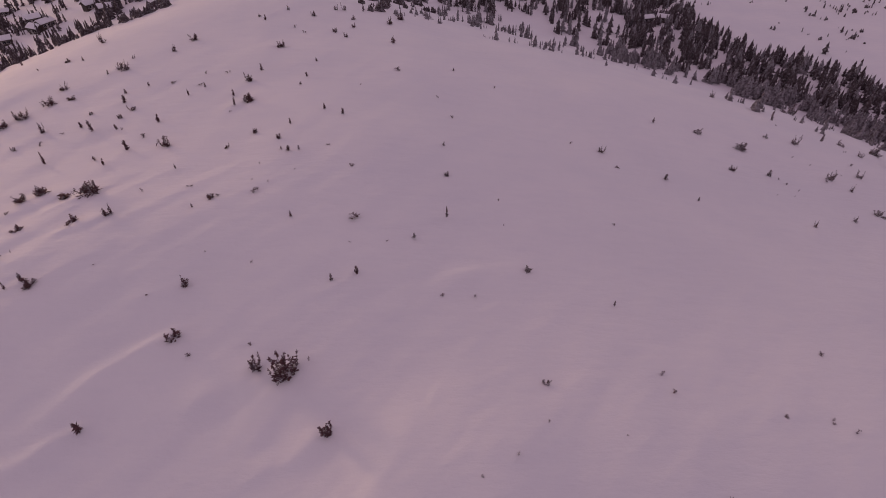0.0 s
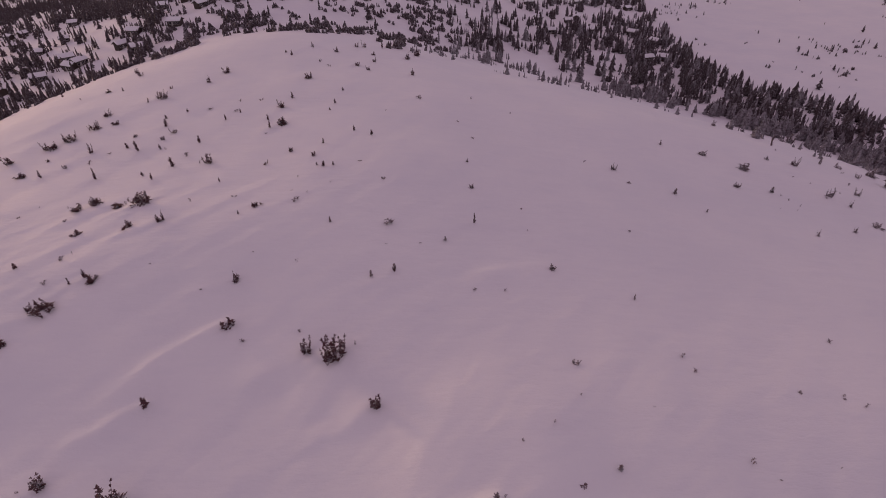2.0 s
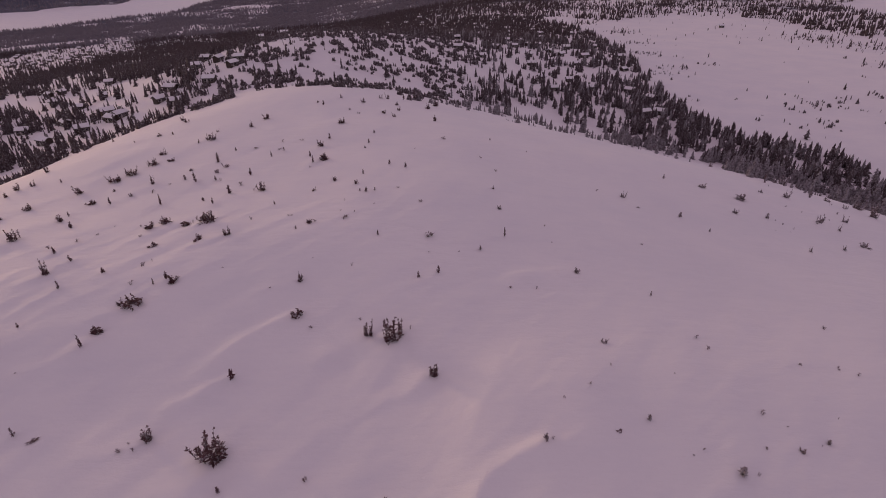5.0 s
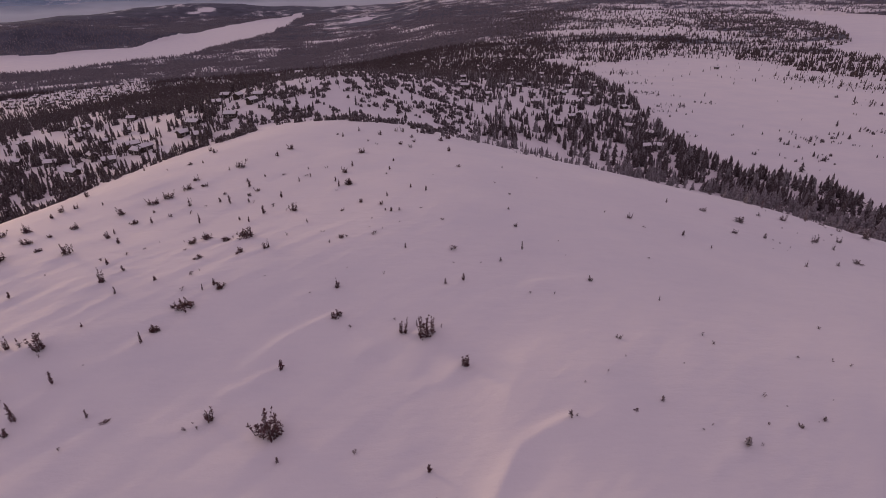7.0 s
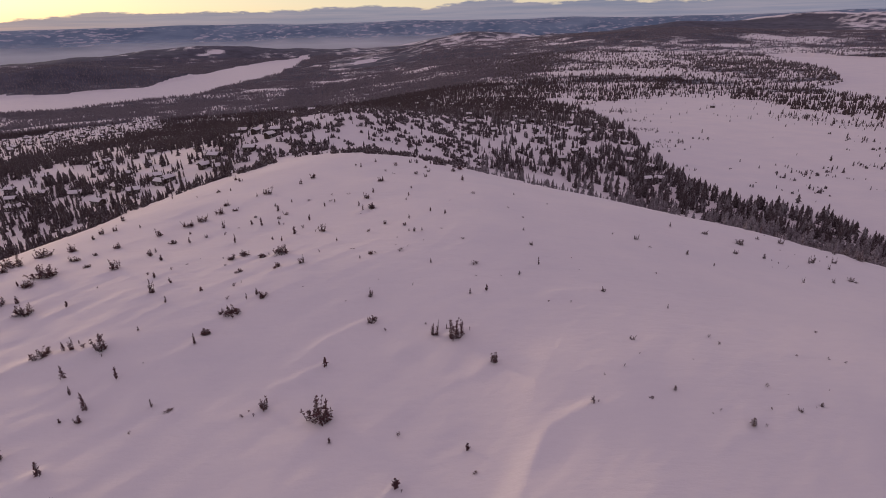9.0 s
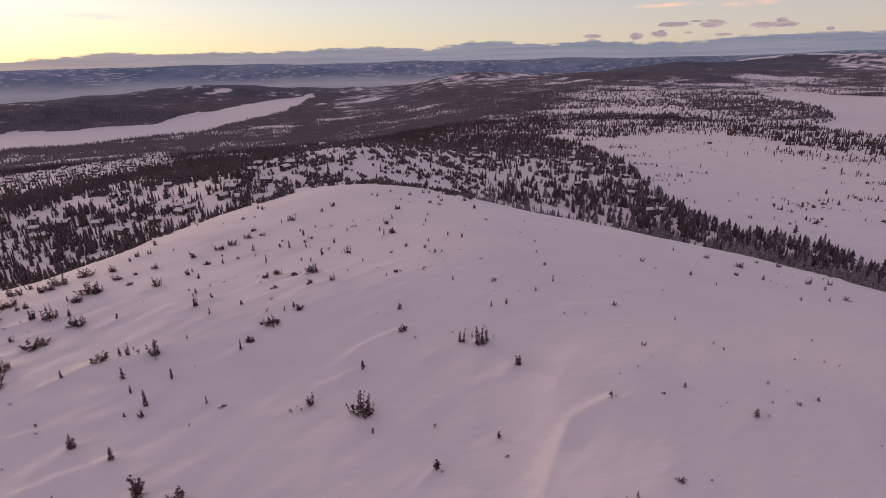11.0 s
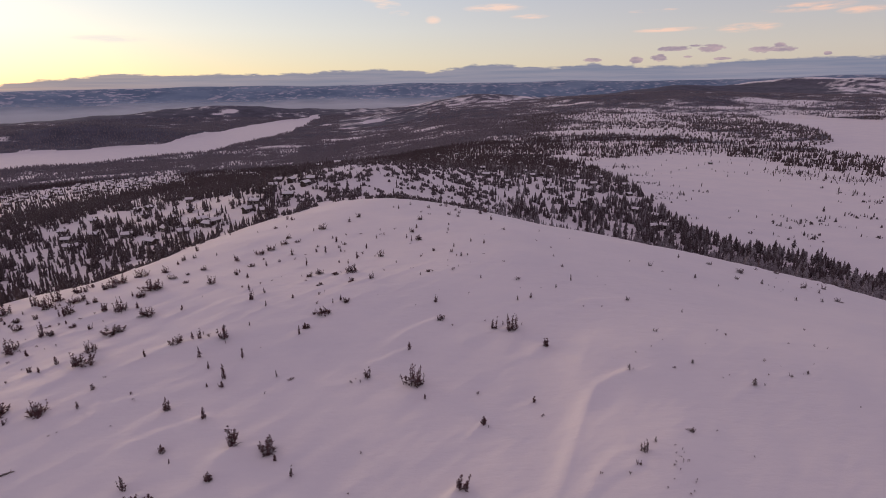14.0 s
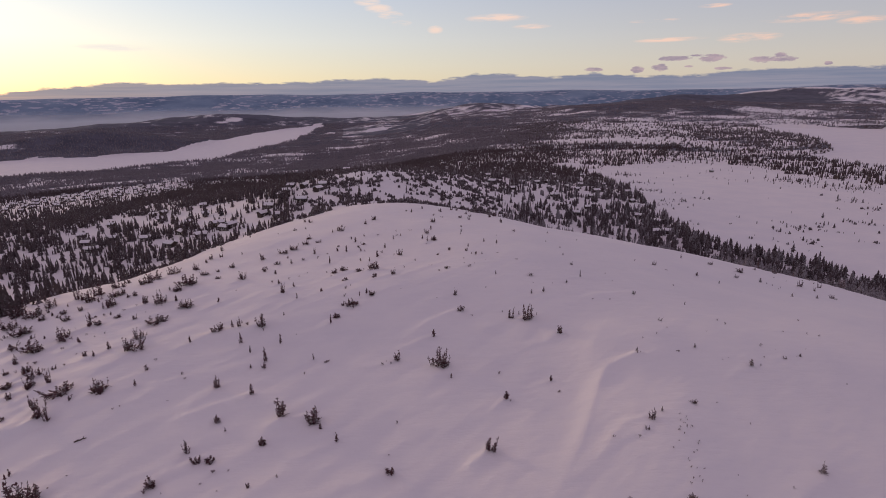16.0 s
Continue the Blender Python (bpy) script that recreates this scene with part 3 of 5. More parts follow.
THICKETS_G = [(100.3, 136.2, 1.6, 0.9), (-42.4, 164.9, 1.2, 2.1), (99, 139.8, 2.1, 1.7), (86.1, 148.4, 1.4, 2.8), (79.6, 153, 0.9, 1.9), (-33.9, 172.8, 2, 2.7), (105.9, 142.1, 1.8, 1.3), (-70.2, 164.1, 1.5, 1.4), (94.9, 155.1, 1, 1.3), (-34.6, 179.3, 0.9, 0.8), (-3.5, 183, 1.4, 2.2), (99.9, 153.5, 2, 1.8), (-26.9, 182.6, 1.7, 1.1), (21.1, 189.3, 1.4, 1.3), (117.9, 149.6, 3.4, 3.3), (-52, 183.6, 0.7, 1.3), (114, 153.1, 1.2, 1.1), (-24.8, 189.6, 1.7, 2), (9.8, 192.3, 1.4, 1), (114.5, 159.7, 1.2, 1.7), (6.5, 196.7, 1.1, 1.5), (121, 157.6, 2.4, 2.9), (-3.5, 199, 0.8, 0.7), (-49.2, 195.4, 1.2, 1.4)]
THICKETS_H = [(10.5, 202, 1.3, 1.2), (-52.6, 199.7, 1.8, 1.1), (-14.2, 207.7, 0.8, 0.9), (9.3, 210.4, 1.1, 1.3), (-0.9, 210.7, 1.4, 1.3), (18.8, 210.7, 2, 1.8), (99.4, 187.5, 1.8, 1.5), (-8.2, 214.3, 1.6, 0.9), (21.2, 217.4, 2.4, 2.2), (3.6, 219.1, 1.5, 1.2), (5.9, 219.6, 2.2, 1.4), (129.6, 200.1, 3.2, 5.4), (144.3, 192.4, 3, 4.4), (148, 190.4, 2.8, 2.9), (152.2, 189.4, 3.2, 3.7), (138, 201.8, 1.5, 1.8), (130.1, 214.1, 1.5, 1.2), (131.5, 223.7, 1.4, 2.4)]
THICKETS = [THICKETS_A, THICKETS_B, THICKETS_C, THICKETS_D, THICKETS_E, THICKETS_F, THICKETS_G, THICKETS_H]
TWIGS_A = [(19.4, 47.4, 0.15, 0.48), (26.6, 46.7, 0.36, 0.59), (26.4, 48.7, 0.32, 0.25), (27.6, 48.8, 0.32, 0.25), (26.9, 49.5, 0.27, 0.2), (27.7, 49.5, 0.2, 0.2), (31.5, 47.2, 0.15, 0.2), (27.4, 51.1, 0.33, 0.2), (28, 50.9, 0.22, 0.15), (28.7, 50.8, 0.21, 0.21), (-20.5, 54.7, 0.46, 0.32), (-7.3, 58.1, 0.27, 0.26), (27.7, 52.1, 0.15, 0.21), (32.1, 49.9, 0.22, 0.16), (27.7, 52.5, 0.15, 0.21), (-27.2, 53.2, 0.15, 0.22), (36.8, 47.8, 0.2, 0.26), (26.8, 54.3, 0.21, 0.21), (20.6, 57.1, 0.31, 0.37), (28.8, 53.5, 0.2, 0.26), (29.3, 53.9, 0.21, 0.21), (23.7, 56.8, 0.44, 0.37), (27.9, 55.5, 0.21, 0.21), (-29.8, 54.7, 0.15, 0.39)]
TWIGS_B = [(30, 55, 0.34, 0.22), (-27.1, 56.5, 0.15, 0.28), (-33.8, 53.2, 0.16, 0.22), (30.2, 55.6, 0.28, 0.22), (-29, 56.5, 0.52, 0.8), (29.1, 56.9, 0.29, 0.16), (28.6, 57.8, 0.25, 0.39), (-36.1, 53.7, 0.48, 1), (-15, 63, 0.22, 0.28), (-6.7, 64.6, 0.41, 0.34), (29.4, 58.1, 0.21, 0.28), (30, 58.1, 0.6, 0.22), (30.5, 58.2, 0.43, 0.14), (30.8, 58.3, 0.29, 0.22), (30.2, 59, 0.17, 0.17), (30, 59.2, 0.15, 0.17), (29.8, 59.6, 0.29, 0.23), (30.8, 59.7, 0.23, 0.17), (30.7, 60.1, 0.29, 0.23), (30.3, 61, 0.15, 0.29), (-19.6, 65.9, 0.58, 0.59), (9.3, 68.4, 0.29, 0.29), (38.6, 59.2, 0.22, 0.29), (16.6, 70.2, 0.25, 0.54)]
TWIGS_C = [(-48.9, 55.1, 0.17, 0.25), (36.7, 64.1, 0.17, 0.24), (-47.8, 57.4, 0.15, 0.25), (8.5, 76.4, 0.58, 0.44), (-8.9, 80.3, 0.53, 0.4), (-9.9, 80.2, 0.31, 0.51), (-23, 78.1, 0.46, 0.4), (-9.7, 81, 0.23, 0.23), (-42.2, 72.1, 0.15, 0.27), (-20.1, 81.2, 0.18, 1), (31.3, 78.1, 0.21, 0.28), (-49.5, 70.4, 0.18, 0.35), (-48.7, 71, 0.19, 0.28), (38, 78.9, 0.15, 0.58), (43.8, 76.2, 0.15, 0.19), (-41.9, 77.7, 0.4, 0.5), (48.3, 74, 0.43, 0.24), (44.8, 76.8, 0.22, 0.24), (33.4, 82.8, 0.23, 0.24), (57.8, 68.8, 0.17, 0.21), (-43.2, 79.5, 0.58, 0.44), (50.4, 76.7, 0.24, 0.37), (36.4, 84.9, 0.36, 0.37), (-60.9, 69.5, 0.28, 0.9)]
TWIGS_D = [(15.2, 92.6, 0.37, 0.38), (-58.6, 74.4, 0.52, 0.45), (55.7, 76.8, 0.2, 0.13), (-27.3, 91.1, 0.15, 0.27), (-36.8, 88.2, 0.47, 0.41), (53.8, 79.1, 0.19, 0.17), (52.1, 80.7, 0.51, 0.52), (39.5, 87.7, 0.21, 0.25), (5.4, 96.7, 0.42, 0.59), (17.6, 95.3, 0.6, 0.26), (-49.7, 83.9, 0.43, 0.54), (45.9, 86.3, 0.19, 0.17), (11.3, 97.5, 0.31, 0.39), (-33.9, 92.8, 0.49, 0.35), (59.3, 80.1, 0.27, 0.12), (-37.7, 94.5, 0.59, 0.9), (-39.7, 94.2, 0.35, 0.9), (51.6, 90.7, 0.48, 0.41), (-1.5, 104.5, 0.15, 0.28), (51, 92.6, 0.32, 0.49), (60.9, 88.3, 0.15, 0.5), (30.7, 103.7, 0.25, 0.5), (-21, 106.2, 0.55, 0.7), (-66.8, 85.5, 0.39, 0.59)]
TWIGS_E = [(64.7, 87.8, 0.15, 0.6), (9, 108.7, 0.52, 0.29), (66.2, 86.7, 0.27, 0.52), (34.2, 103.7, 0.42, 0.43), (-9.3, 109.3, 0.16, 0.3), (-70.2, 84.9, 0.4, 0.52), (3.2, 110.6, 0.15, 0.22), (-72.9, 85.6, 0.6, 0.44), (-67.8, 89.8, 0.24, 0.35), (-21.7, 110.9, 0.49, 0.8), (19.9, 112.2, 0.17, 0.3), (-20.6, 112.1, 0.47, 0.23), (-75.7, 85.5, 0.6, 0.45), (24.2, 112.5, 0.17, 0.31), (-74.2, 88.5, 0.37, 1), (-75.6, 88.2, 0.53, 0.45), (68.5, 95.8, 0.27, 0.55), (-72.5, 93.1, 0.41, 0.7), (-66.9, 97.4, 0.45, 0.36), (-68.4, 96.5, 0.25, 0.37), (20.1, 116.6, 0.6, 1.3), (-72.7, 96.5, 0.54, 0.47), (-70.9, 98, 0.26, 0.37), (1.7, 121.5, 0.37, 0.57)]
TWIGS_F = [(5.9, 121.6, 0.44, 0.7), (38.7, 116.1, 0.18, 0.33), (6.6, 123.2, 0.45, 0.7), (-63.2, 106.1, 0.26, 0.38), (-26.7, 120.6, 0.15, 0.7), (-46.9, 114.3, 0.23, 0.43), (-9.4, 123.8, 0.58, 0.42), (-3.1, 124.2, 0.15, 0.8), (7.5, 124.5, 0.5, 0.25), (-40.1, 118.5, 0.6, 0.8), (5.1, 125.3, 0.23, 0.34), (-36.6, 120.4, 0.47, 0.8), (-19.4, 124.5, 0.6, 0.34), (-75.3, 101.2, 0.27, 0.39), (-68.6, 107.6, 0.19, 0.7), (38.7, 121.7, 0.23, 0.34), (-34.9, 123, 0.22, 0.53), (-66.9, 109.4, 0.37, 0.39), (10.4, 127.9, 0.15, 0.34), (-28.6, 125.1, 0.44, 0.26), (-72.5, 106.7, 0.56, 0.59), (5.1, 129.5, 0.43, 0.26), (53.8, 118.1, 0.32, 0.43), (18.2, 128.7, 0.15, 0.8)]
TWIGS_G = [(-33.6, 126, 0.26, 0.27), (-89.1, 99.3, 0.49, 0.51), (14.2, 134.8, 0.18, 0.6), (-13.3, 137.5, 0.45, 0.47), (-17, 141.3, 0.6, 1), (-34.7, 142.3, 0.54, 1), (-22.1, 145.1, 0.49, 0.4), (58.8, 134.5, 0.19, 0.7), (-4.8, 148.8, 0.27, 0.5), (-32.7, 145.8, 0.26, 0.7), (33.3, 147, 0.36, 0.7), (52.8, 141.5, 0.59, 0.51), (84.5, 131.9, 0.24, 0.25), (87.9, 132.4, 0.25, 0.25), (31, 156, 0.38, 0.7), (16.4, 160.3, 0.25, 0.33), (89.7, 134.5, 0.54, 0.26), (88.9, 136.5, 0.43, 0.35), (-14.4, 162.5, 0.37, 1.1), (88.4, 138.2, 0.34, 0.35), (-20.2, 164.4, 0.26, 1.1), (-10.3, 167.3, 0.52, 0.9), (-15.1, 167.7, 0.4, 0.9), (42.3, 163.3, 0.32, 0.46)]
TWIGS_H = [(97.7, 138.5, 0.33, 0.56), (22.9, 168.9, 0.5, 1.2), (98.1, 145, 0.26, 0.39), (102.5, 142.2, 0.28, 0.29), (96.1, 147.6, 0.27, 0.39), (107.8, 147.3, 0.46, 0.7), (-56.8, 180.1, 0.5, 0.53), (111.2, 154, 0.4, 0.54), (-0.4, 194.6, 0.47, 1.1), (103.5, 165.8, 0.42, 0.44)]
TWIGS = [TWIGS_A, TWIGS_B, TWIGS_C, TWIGS_D, TWIGS_E, TWIGS_F, TWIGS_G, TWIGS_H]
TAILS += [row[:3] for rows in THICKETS + SPRUCES for row in rows if row[2] > 1.0]


def part(name, mesh, mat, parent=None, label=""):
    ob = new(name, mesh)
    if mat is not None and not mesh.materials:
        mesh.materials.append(mat)
    if parent is not None:
        ob.parent = parent
    return tagged(ob, label)


def mesh_from(name, verts, faces):
    me = bpy.data.meshes.new(name)
    me.from_pydata(verts, [], faces)
    me.validate()
    me.update()
    return me


def smooth(me):
    me.polygons.foreach_set("use_smooth", [True] * len(me.polygons))
    return me


def build_ground():
    front = np.arange(-50.0, 50.01, 0.2)
    back = np.linspace(50.0, 310.0, 42)[1:-1]
    az = np.radians(np.concatenate([front, back]))
    rad = np.concatenate([[4, 10, 16, 22, 28], np.arange(33, 130, 0.45), 130 * np.exp(np.linspace(0, math.log(4880 / 130), 260))])
    rr, aa = np.meshgrid(rad, az, indexing="ij")
    x, y = rr * np.sin(aa), rr * np.cos(aa)
    z = ground(x, y)
    n, k = x.shape
    verts = np.stack([x.ravel(), y.ravel(), z.ravel()], 1)
    verts = np.vstack([verts, [[0, 0, float(ground(np.array(0.0), np.array(0.0)))]]])
    i = np.arange(n - 1)[:, None] * k
    j = np.arange(k)[None, :]
    jn = (j + 1) % k
    quads = np.stack([i + j, i + k + j, i + k + jn, i + jn], -1).reshape(-1, 4)
    tris = np.stack([np.full(k, n * k), np.arange(k), (np.arange(k) + 1) % k], 1)
    me = bpy.data.meshes.new("ground")
    loops = np.concatenate([quads.ravel(), tris.ravel()]).astype(np.int32)
    starts = np.concatenate([np.arange(len(quads)) * 4, len(quads) * 4 + np.arange(len(tris)) * 3]).astype(np.int32)
    me.vertices.add(len(verts))
    me.vertices.foreach_set("co", verts.ravel())
    me.loops.add(len(loops))
    me.loops.foreach_set("vertex_index", loops)
    me.polygons.add(len(starts))
    me.polygons.foreach_set("loop_start", starts)
    me.update(calc_edges=True)
    me.validate()
    smooth(me)
    # how closely the distant land is wooded
    mark = me.attributes.new("woods", "FLOAT", "POINT")
    xs, ys = verts[:, 0], verts[:, 1]
    mark.data.foreach_set("value", far_woods(xs, ys).astype(np.float32))
    me.materials.append(SNOW)
    return tagged(new("ground", me), "rolling ground under mauve dusk snow with wind drifts", "ground", kind="structure")


def hamlet(x, y):
    """The open slope with many cabins, left of the hill."""
    r, az = np.hypot(x, y), np.degrees(np.arctan2(x, np.where(y > 1, y, 1.0)))
    off = np.abs(r - np.interp(az, [-45, -40, -35, -29, -25, -20], [760, 765, 815, 870, 930, 960]))
    return np.clip((150 - off) / 50, 0, 1) * np.clip((-24 - az) / 4, 0, 1)


# open snowy fields in the far woods: bearing, distance, half width, half depth
FIELDS = [(-20.6, 3130, 30, 22), (-23.5, 3000, 40, 9), (-21.5, 3080, 25, 12), (-37.5, 2500, 60, 60), (-38.5, 2000, 50, 35), (5.3, 2937, 70, 25), (1.8, 2863, 30, 18), (13.5, 2111, 60, 25), (15.9, 1098, 75, 20), (12.8, 1120, 30, 12), (20.3, 1610, 28, 30),
          (15.4, 857, 30, 10), (-0.8, 1594, 40, 30), (-2, 1253, 40, 14), (4, 1330, 45, 22), (-10.1, 1600, 35, 25), (-17.3, 1480, 45, 25), (-11.5, 2380, 35, 30), (-34.6, 1074, 45, 14), (-28.9, 1060, 60, 12), (27.4, 1895, 34, 22), (30.6, 2150, 70, 45), (22.6, 1065, 26, 12), (9, 880, 50, 10), (-6, 1330, 40, 16)]

def far_woods(x, y):
    r, az = np.hypot(x, y), np.degrees(np.arctan2(x, np.where(y > 1, y, 1.0)))
    one, two, three = lake(x, y)
    rise = np.clip((r - 600) / 350, 0, 1)
    right = np.clip((az - 10) / 6, 0, 1)
    w = 0.70 + 0.18 * ripple(x, 1.4 * y, 420, 53) + 0.26 * ripple(x, 1.6 * y, 130, 54) + 0.12 * ripple(x, 1.3 * y, 50, 56)
    mixed = 0.40 + 0.5 * np.clip((r - 1550) / 600, 0, 1) + 0.14 * ripple(x, 1.6 * y, 300, 51) + 0.18 * ripple(x, 1.5 * y, 100, 52) + 0.12 * ripple(x, y, 40, 55)
    w = w + 0.2 * np.clip((-8 - az) / 4, 0, 1) * np.clip((r - 1600) / 200, 0, 1)
    w = w * (1 - right) + mixed * right
    belts = np.exp(-0.5 * ((r - np.interp(az, [0, 8, 15, 22, 29, 33], [880, 1010, 1010, 985, 960, 930])) / 40) ** 2) + np.exp(-0.5 * ((r - np.interp(az, [0, 11, 17, 24, 31], [800, 790, 830, 880, 880])) / 28) ** 2)
    w = w + 0.26 * belts * right * np.clip((29 - az) / 6, 0.2, 1)
    cape = bell(x, y, 1230 * math.sin(math.radians(33)), 1230 * math.cos(math.radians(33)), 170, 110, 33)
    a33 = math.radians(-33)
    knob = bell(x, y, 2060 * math.sin(a33), 2060 * math.cos(a33), 130, 200, -33)
    brow = bell(x, y, 45, 1990, 110, 150, 0)
    w = w + 0.22 * cape + 0.6 * knob + 0.4 * brow - 0.16 * np.clip((az - 27) / 4, 0, 1) * np.clip((r - 1700) / 200, 0, 1) * np.clip((2900 - r) / 200, 0, 1) + 0.35 * np.clip((r - 3000) / 200, 0, 1) * np.clip((34.5 - az) / 2, 0, 1) * np.clip((az - 14) / 3, 0, 1)
    w = w - 0.9 * np.clip((r - 4250) / 100, 0, 1) * (az > 28) - 0.3 * np.clip((az - 34) / 2, 0, 1) * np.clip((r - 2900) / 200, 0, 1)
    w = w * rise
    w = w - 0.9 * hamlet(x, y)
    for bearing, away, broad, deep in FIELDS:
        u, v = (az - bearing) * r / 57.3, r - away
        w = w - 0.75 * np.exp(-0.5 * ((u / broad) ** 2 + (v / deep) ** 2))
    w = np.where(one | two | three | bog(x, y), -1.0, w)
    return w


build_ground()


# ---------------------------------------------------------------- trees
def tuft(verts, faces, base, way, length, width, root=None):
    """A small spray of needles: a flattened spindle from base along way."""
    way = Vector(way).normalized()
    side = way.cross(Vector((0, 0, 1)))
    if side.length < 0.05:
        side = Vector((1, 0, 0))
    side.normalize()
    up = side.cross(way)
    n = len(verts)
    mid = Vector(base) + way * length * 0.42
    tip = Vector(base) + way * length
    for p in (Vector(base), mid + side * width, mid - side * width, mid + up * width * 0.6, tip):
        verts.append(tuple(p))
    for f in ((0, 1, 3), (0, 3, 2), (4, 3, 1), (4, 2, 3), (0, 2, 1), (4, 1, 2)):
        faces.append(tuple(root if root is not None and i == 0 else n + i for i in f))


def stem(verts, faces, points, radii, sides=5):
    n0 = len(verts)
    for p, r in zip(points, radii):
        for k in range(sides):
            a = 6.2832 * k / sides
            verts.append((p[0] + r * math.cos(a), p[1] + r * math.sin(a), p[2]))
    for s in range(len(points) - 1):
        for k in range(sides):
            a, b = n0 + s * sides + k, n0 + s * sides + (k + 1) % sides
            faces.append((a, b, b + sides, a + sides))
    faces.append(tuple(n0 + (len(points) - 1) * sides + k for k in range(sides)))


def leader(rng, coat, x, y, high, reach, lean, steps, bare=0.04, taper=0.45):
    """One upright stem with short needle sprays all the way up, as one mesh."""
    v, f = [], []
    bow = rng.uniform(-0.12, 0.12), rng.uniform(-0.12, 0.12)

    def at(t):
        return (x + lean[0] * high * t + bow[0] * high * math.sin(3.1 * t), y + lean[1] * high * t + bow[1] * high * math.sin(3.1 * t), high * t)

    stem(v, f, [(x, y, -0.2)] + [at(t) for t in (0.3, 0.65, 1.0)], [0.12 * reach + 0.004, 0.1 * reach, 0.07 * reach, 0.02 * reach], 4)
    bark = len(f)
    for s in range(steps):
        t = bare + (1 - bare) * (s + rng.random() * 0.6) / steps
        size = reach * (1.02 - t) ** taper * rng.uniform(0.6, 1.35) + 0.12 * reach
        for k in range(rng.choice((4, 5, 5, 6))):
            a = rng.uniform(0, 6.283)
            r = size * rng.uniform(0.5, 1.25)
            tuft(v, f, at(t), (math.cos(a), math.sin(a), rng.uniform(-0.3, 0.9)), r, 0.2 * r + 0.012)
    tuft(v, f, at(0.9), (lean[0], lean[1], 1), high * 0.14, 0.22 * reach)
    me = mesh_from("leader", v, f)
    me.materials.append(BARK)
    me.materials.append(coat)
    me.polygons.foreach_set("material_index", [0 if n < bark else 1 for n in range(len(me.polygons))])
    return me


def slender(coat, look_of_it):
    def spruce(seed):
        """A wind-bitten spruce 1 m high and 1 m broad; copies are scaled."""
        rng = random.Random(seed)
        root = new("dwarf_spruce")
        part("leader", leader(rng, coat, 0, 0, 1.0, rng.uniform(0.42, 0.54), (rng.uniform(-0.12, 0.12), rng.uniform(-0.12, 0.12)), 14, 0.04, 0.4), None, root, "crooked stem with frosted needles")
        for k in range(rng.choice((1, 2, 2, 3))):
            a = rng.uniform(0, 6.283)
            part("leader", leader(rng, coat, 0.2 * math.cos(a), 0.2 * math.sin(a), rng.uniform(0.25, 0.6), rng.uniform(0.2, 0.3), (0.35 * math.cos(a), 0.35 * math.sin(a)), 7), None, root)
        return tagged(root, f"small wind-bitten {look_of_it} spruce standing in open snow", "tree", "trees on the hill")
    return spruce


def bushes(stems, spread, thin, coat, look_of_it):
    def thicket(seed):
        """Low stems that grow from one root, 1 m high and 1 m broad."""
        rng = random.Random(seed)
        root = new("spruce_thicket")
        main = rng.uniform(0, 6.283)
        for k in range(stems + rng.choice((-2, -1, 0, 1))):
            a, d = rng.uniform(0, 6.283), spread * rng.random() ** 0.6
            x, y = d * math.cos(a), 0.8 * d * math.sin(a)
            high = rng.uniform(0.4, 1.0) * (1 - 1.1 * max(0, d - 0.15)) if k else 1.0
            lean = (x * 0.5 + rng.uniform(-0.2, 0.2), y * 0.5 + rng.uniform(-0.2, 0.2))
            part("leader", leader(rng, coat, x, y, high, thin * rng.uniform(0.8, 1.3), lean, max(5, int(9 * high)), 0.02, 0.3), None, root)
        v, f = [(0.0, 0.0, -0.04)], []
        for k in range(24):
            a, d = main + rng.gauss(0, 1.1), spread * 0.8 * math.sqrt(rng.random())
            tuft(v, f, (d * math.cos(a), d * math.sin(a), rng.uniform(-0.02, 0.1)), (math.cos(a), math.sin(a), rng.uniform(0.0, 0.9)), rng.uniform(0.14, 0.26), 0.04, 0)
        part("low_branch", mesh_from("low_branch", v, f), coat, root, "low creeping branches")
        return tagged(root, f"low ragged thicket of {look_of_it} spruce stems half buried in snow", "tree", "thickets on the hill")
    return thicket


def twigs(seed):
    """A bent sprig or two that stick out of the snow, 1 m high and 1 m broad."""
    rng = random.Random(seed)
    root = new("spruce_sapling")
    for k in range(rng.choice((1, 2, 2, 3))):
        v, f = [], []
        x, y = rng.uniform(-0.3, 0.3), rng.uniform(-0.3, 0.3)
        lx, ly, h = rng.uniform(-0.4, 0.4), rng.uniform(-0.4, 0.4), rng.uniform(0.6, 1.0)
        rings = [(x, y, -0.3)] + [(x + lx * t * t, y + ly * t * t, h * math.sin(1.9 * t) / 0.95) for t in (0.25, 0.45, 0.6, 0.75, 0.88, 1.0)]
        stem(v, f, rings, [0.07, 0.065, 0.06, 0.055, 0.045, 0.035, 0.02], 4)
        for b in rng.sample(range(4, 28), 11):
            a = 6.2832 * (b % 4) / 4 + rng.uniform(-0.6, 0.6)
            tuft(v, f, v[b], (math.cos(a), math.sin(a), rng.uniform(-0.1, 0.9)), rng.uniform(0.15, 0.32), rng.uniform(0.05, 0.09), b)
        part("shoot", mesh_from("shoot", v, f), SPRIG, root)
    return tagged(root, "bent little brown spruce sprig sticking out of the snow", "shrub", "saplings on the hill")


def height_at(x, y):
    return float(ground(np.array([x]), np.array([y]))[0])


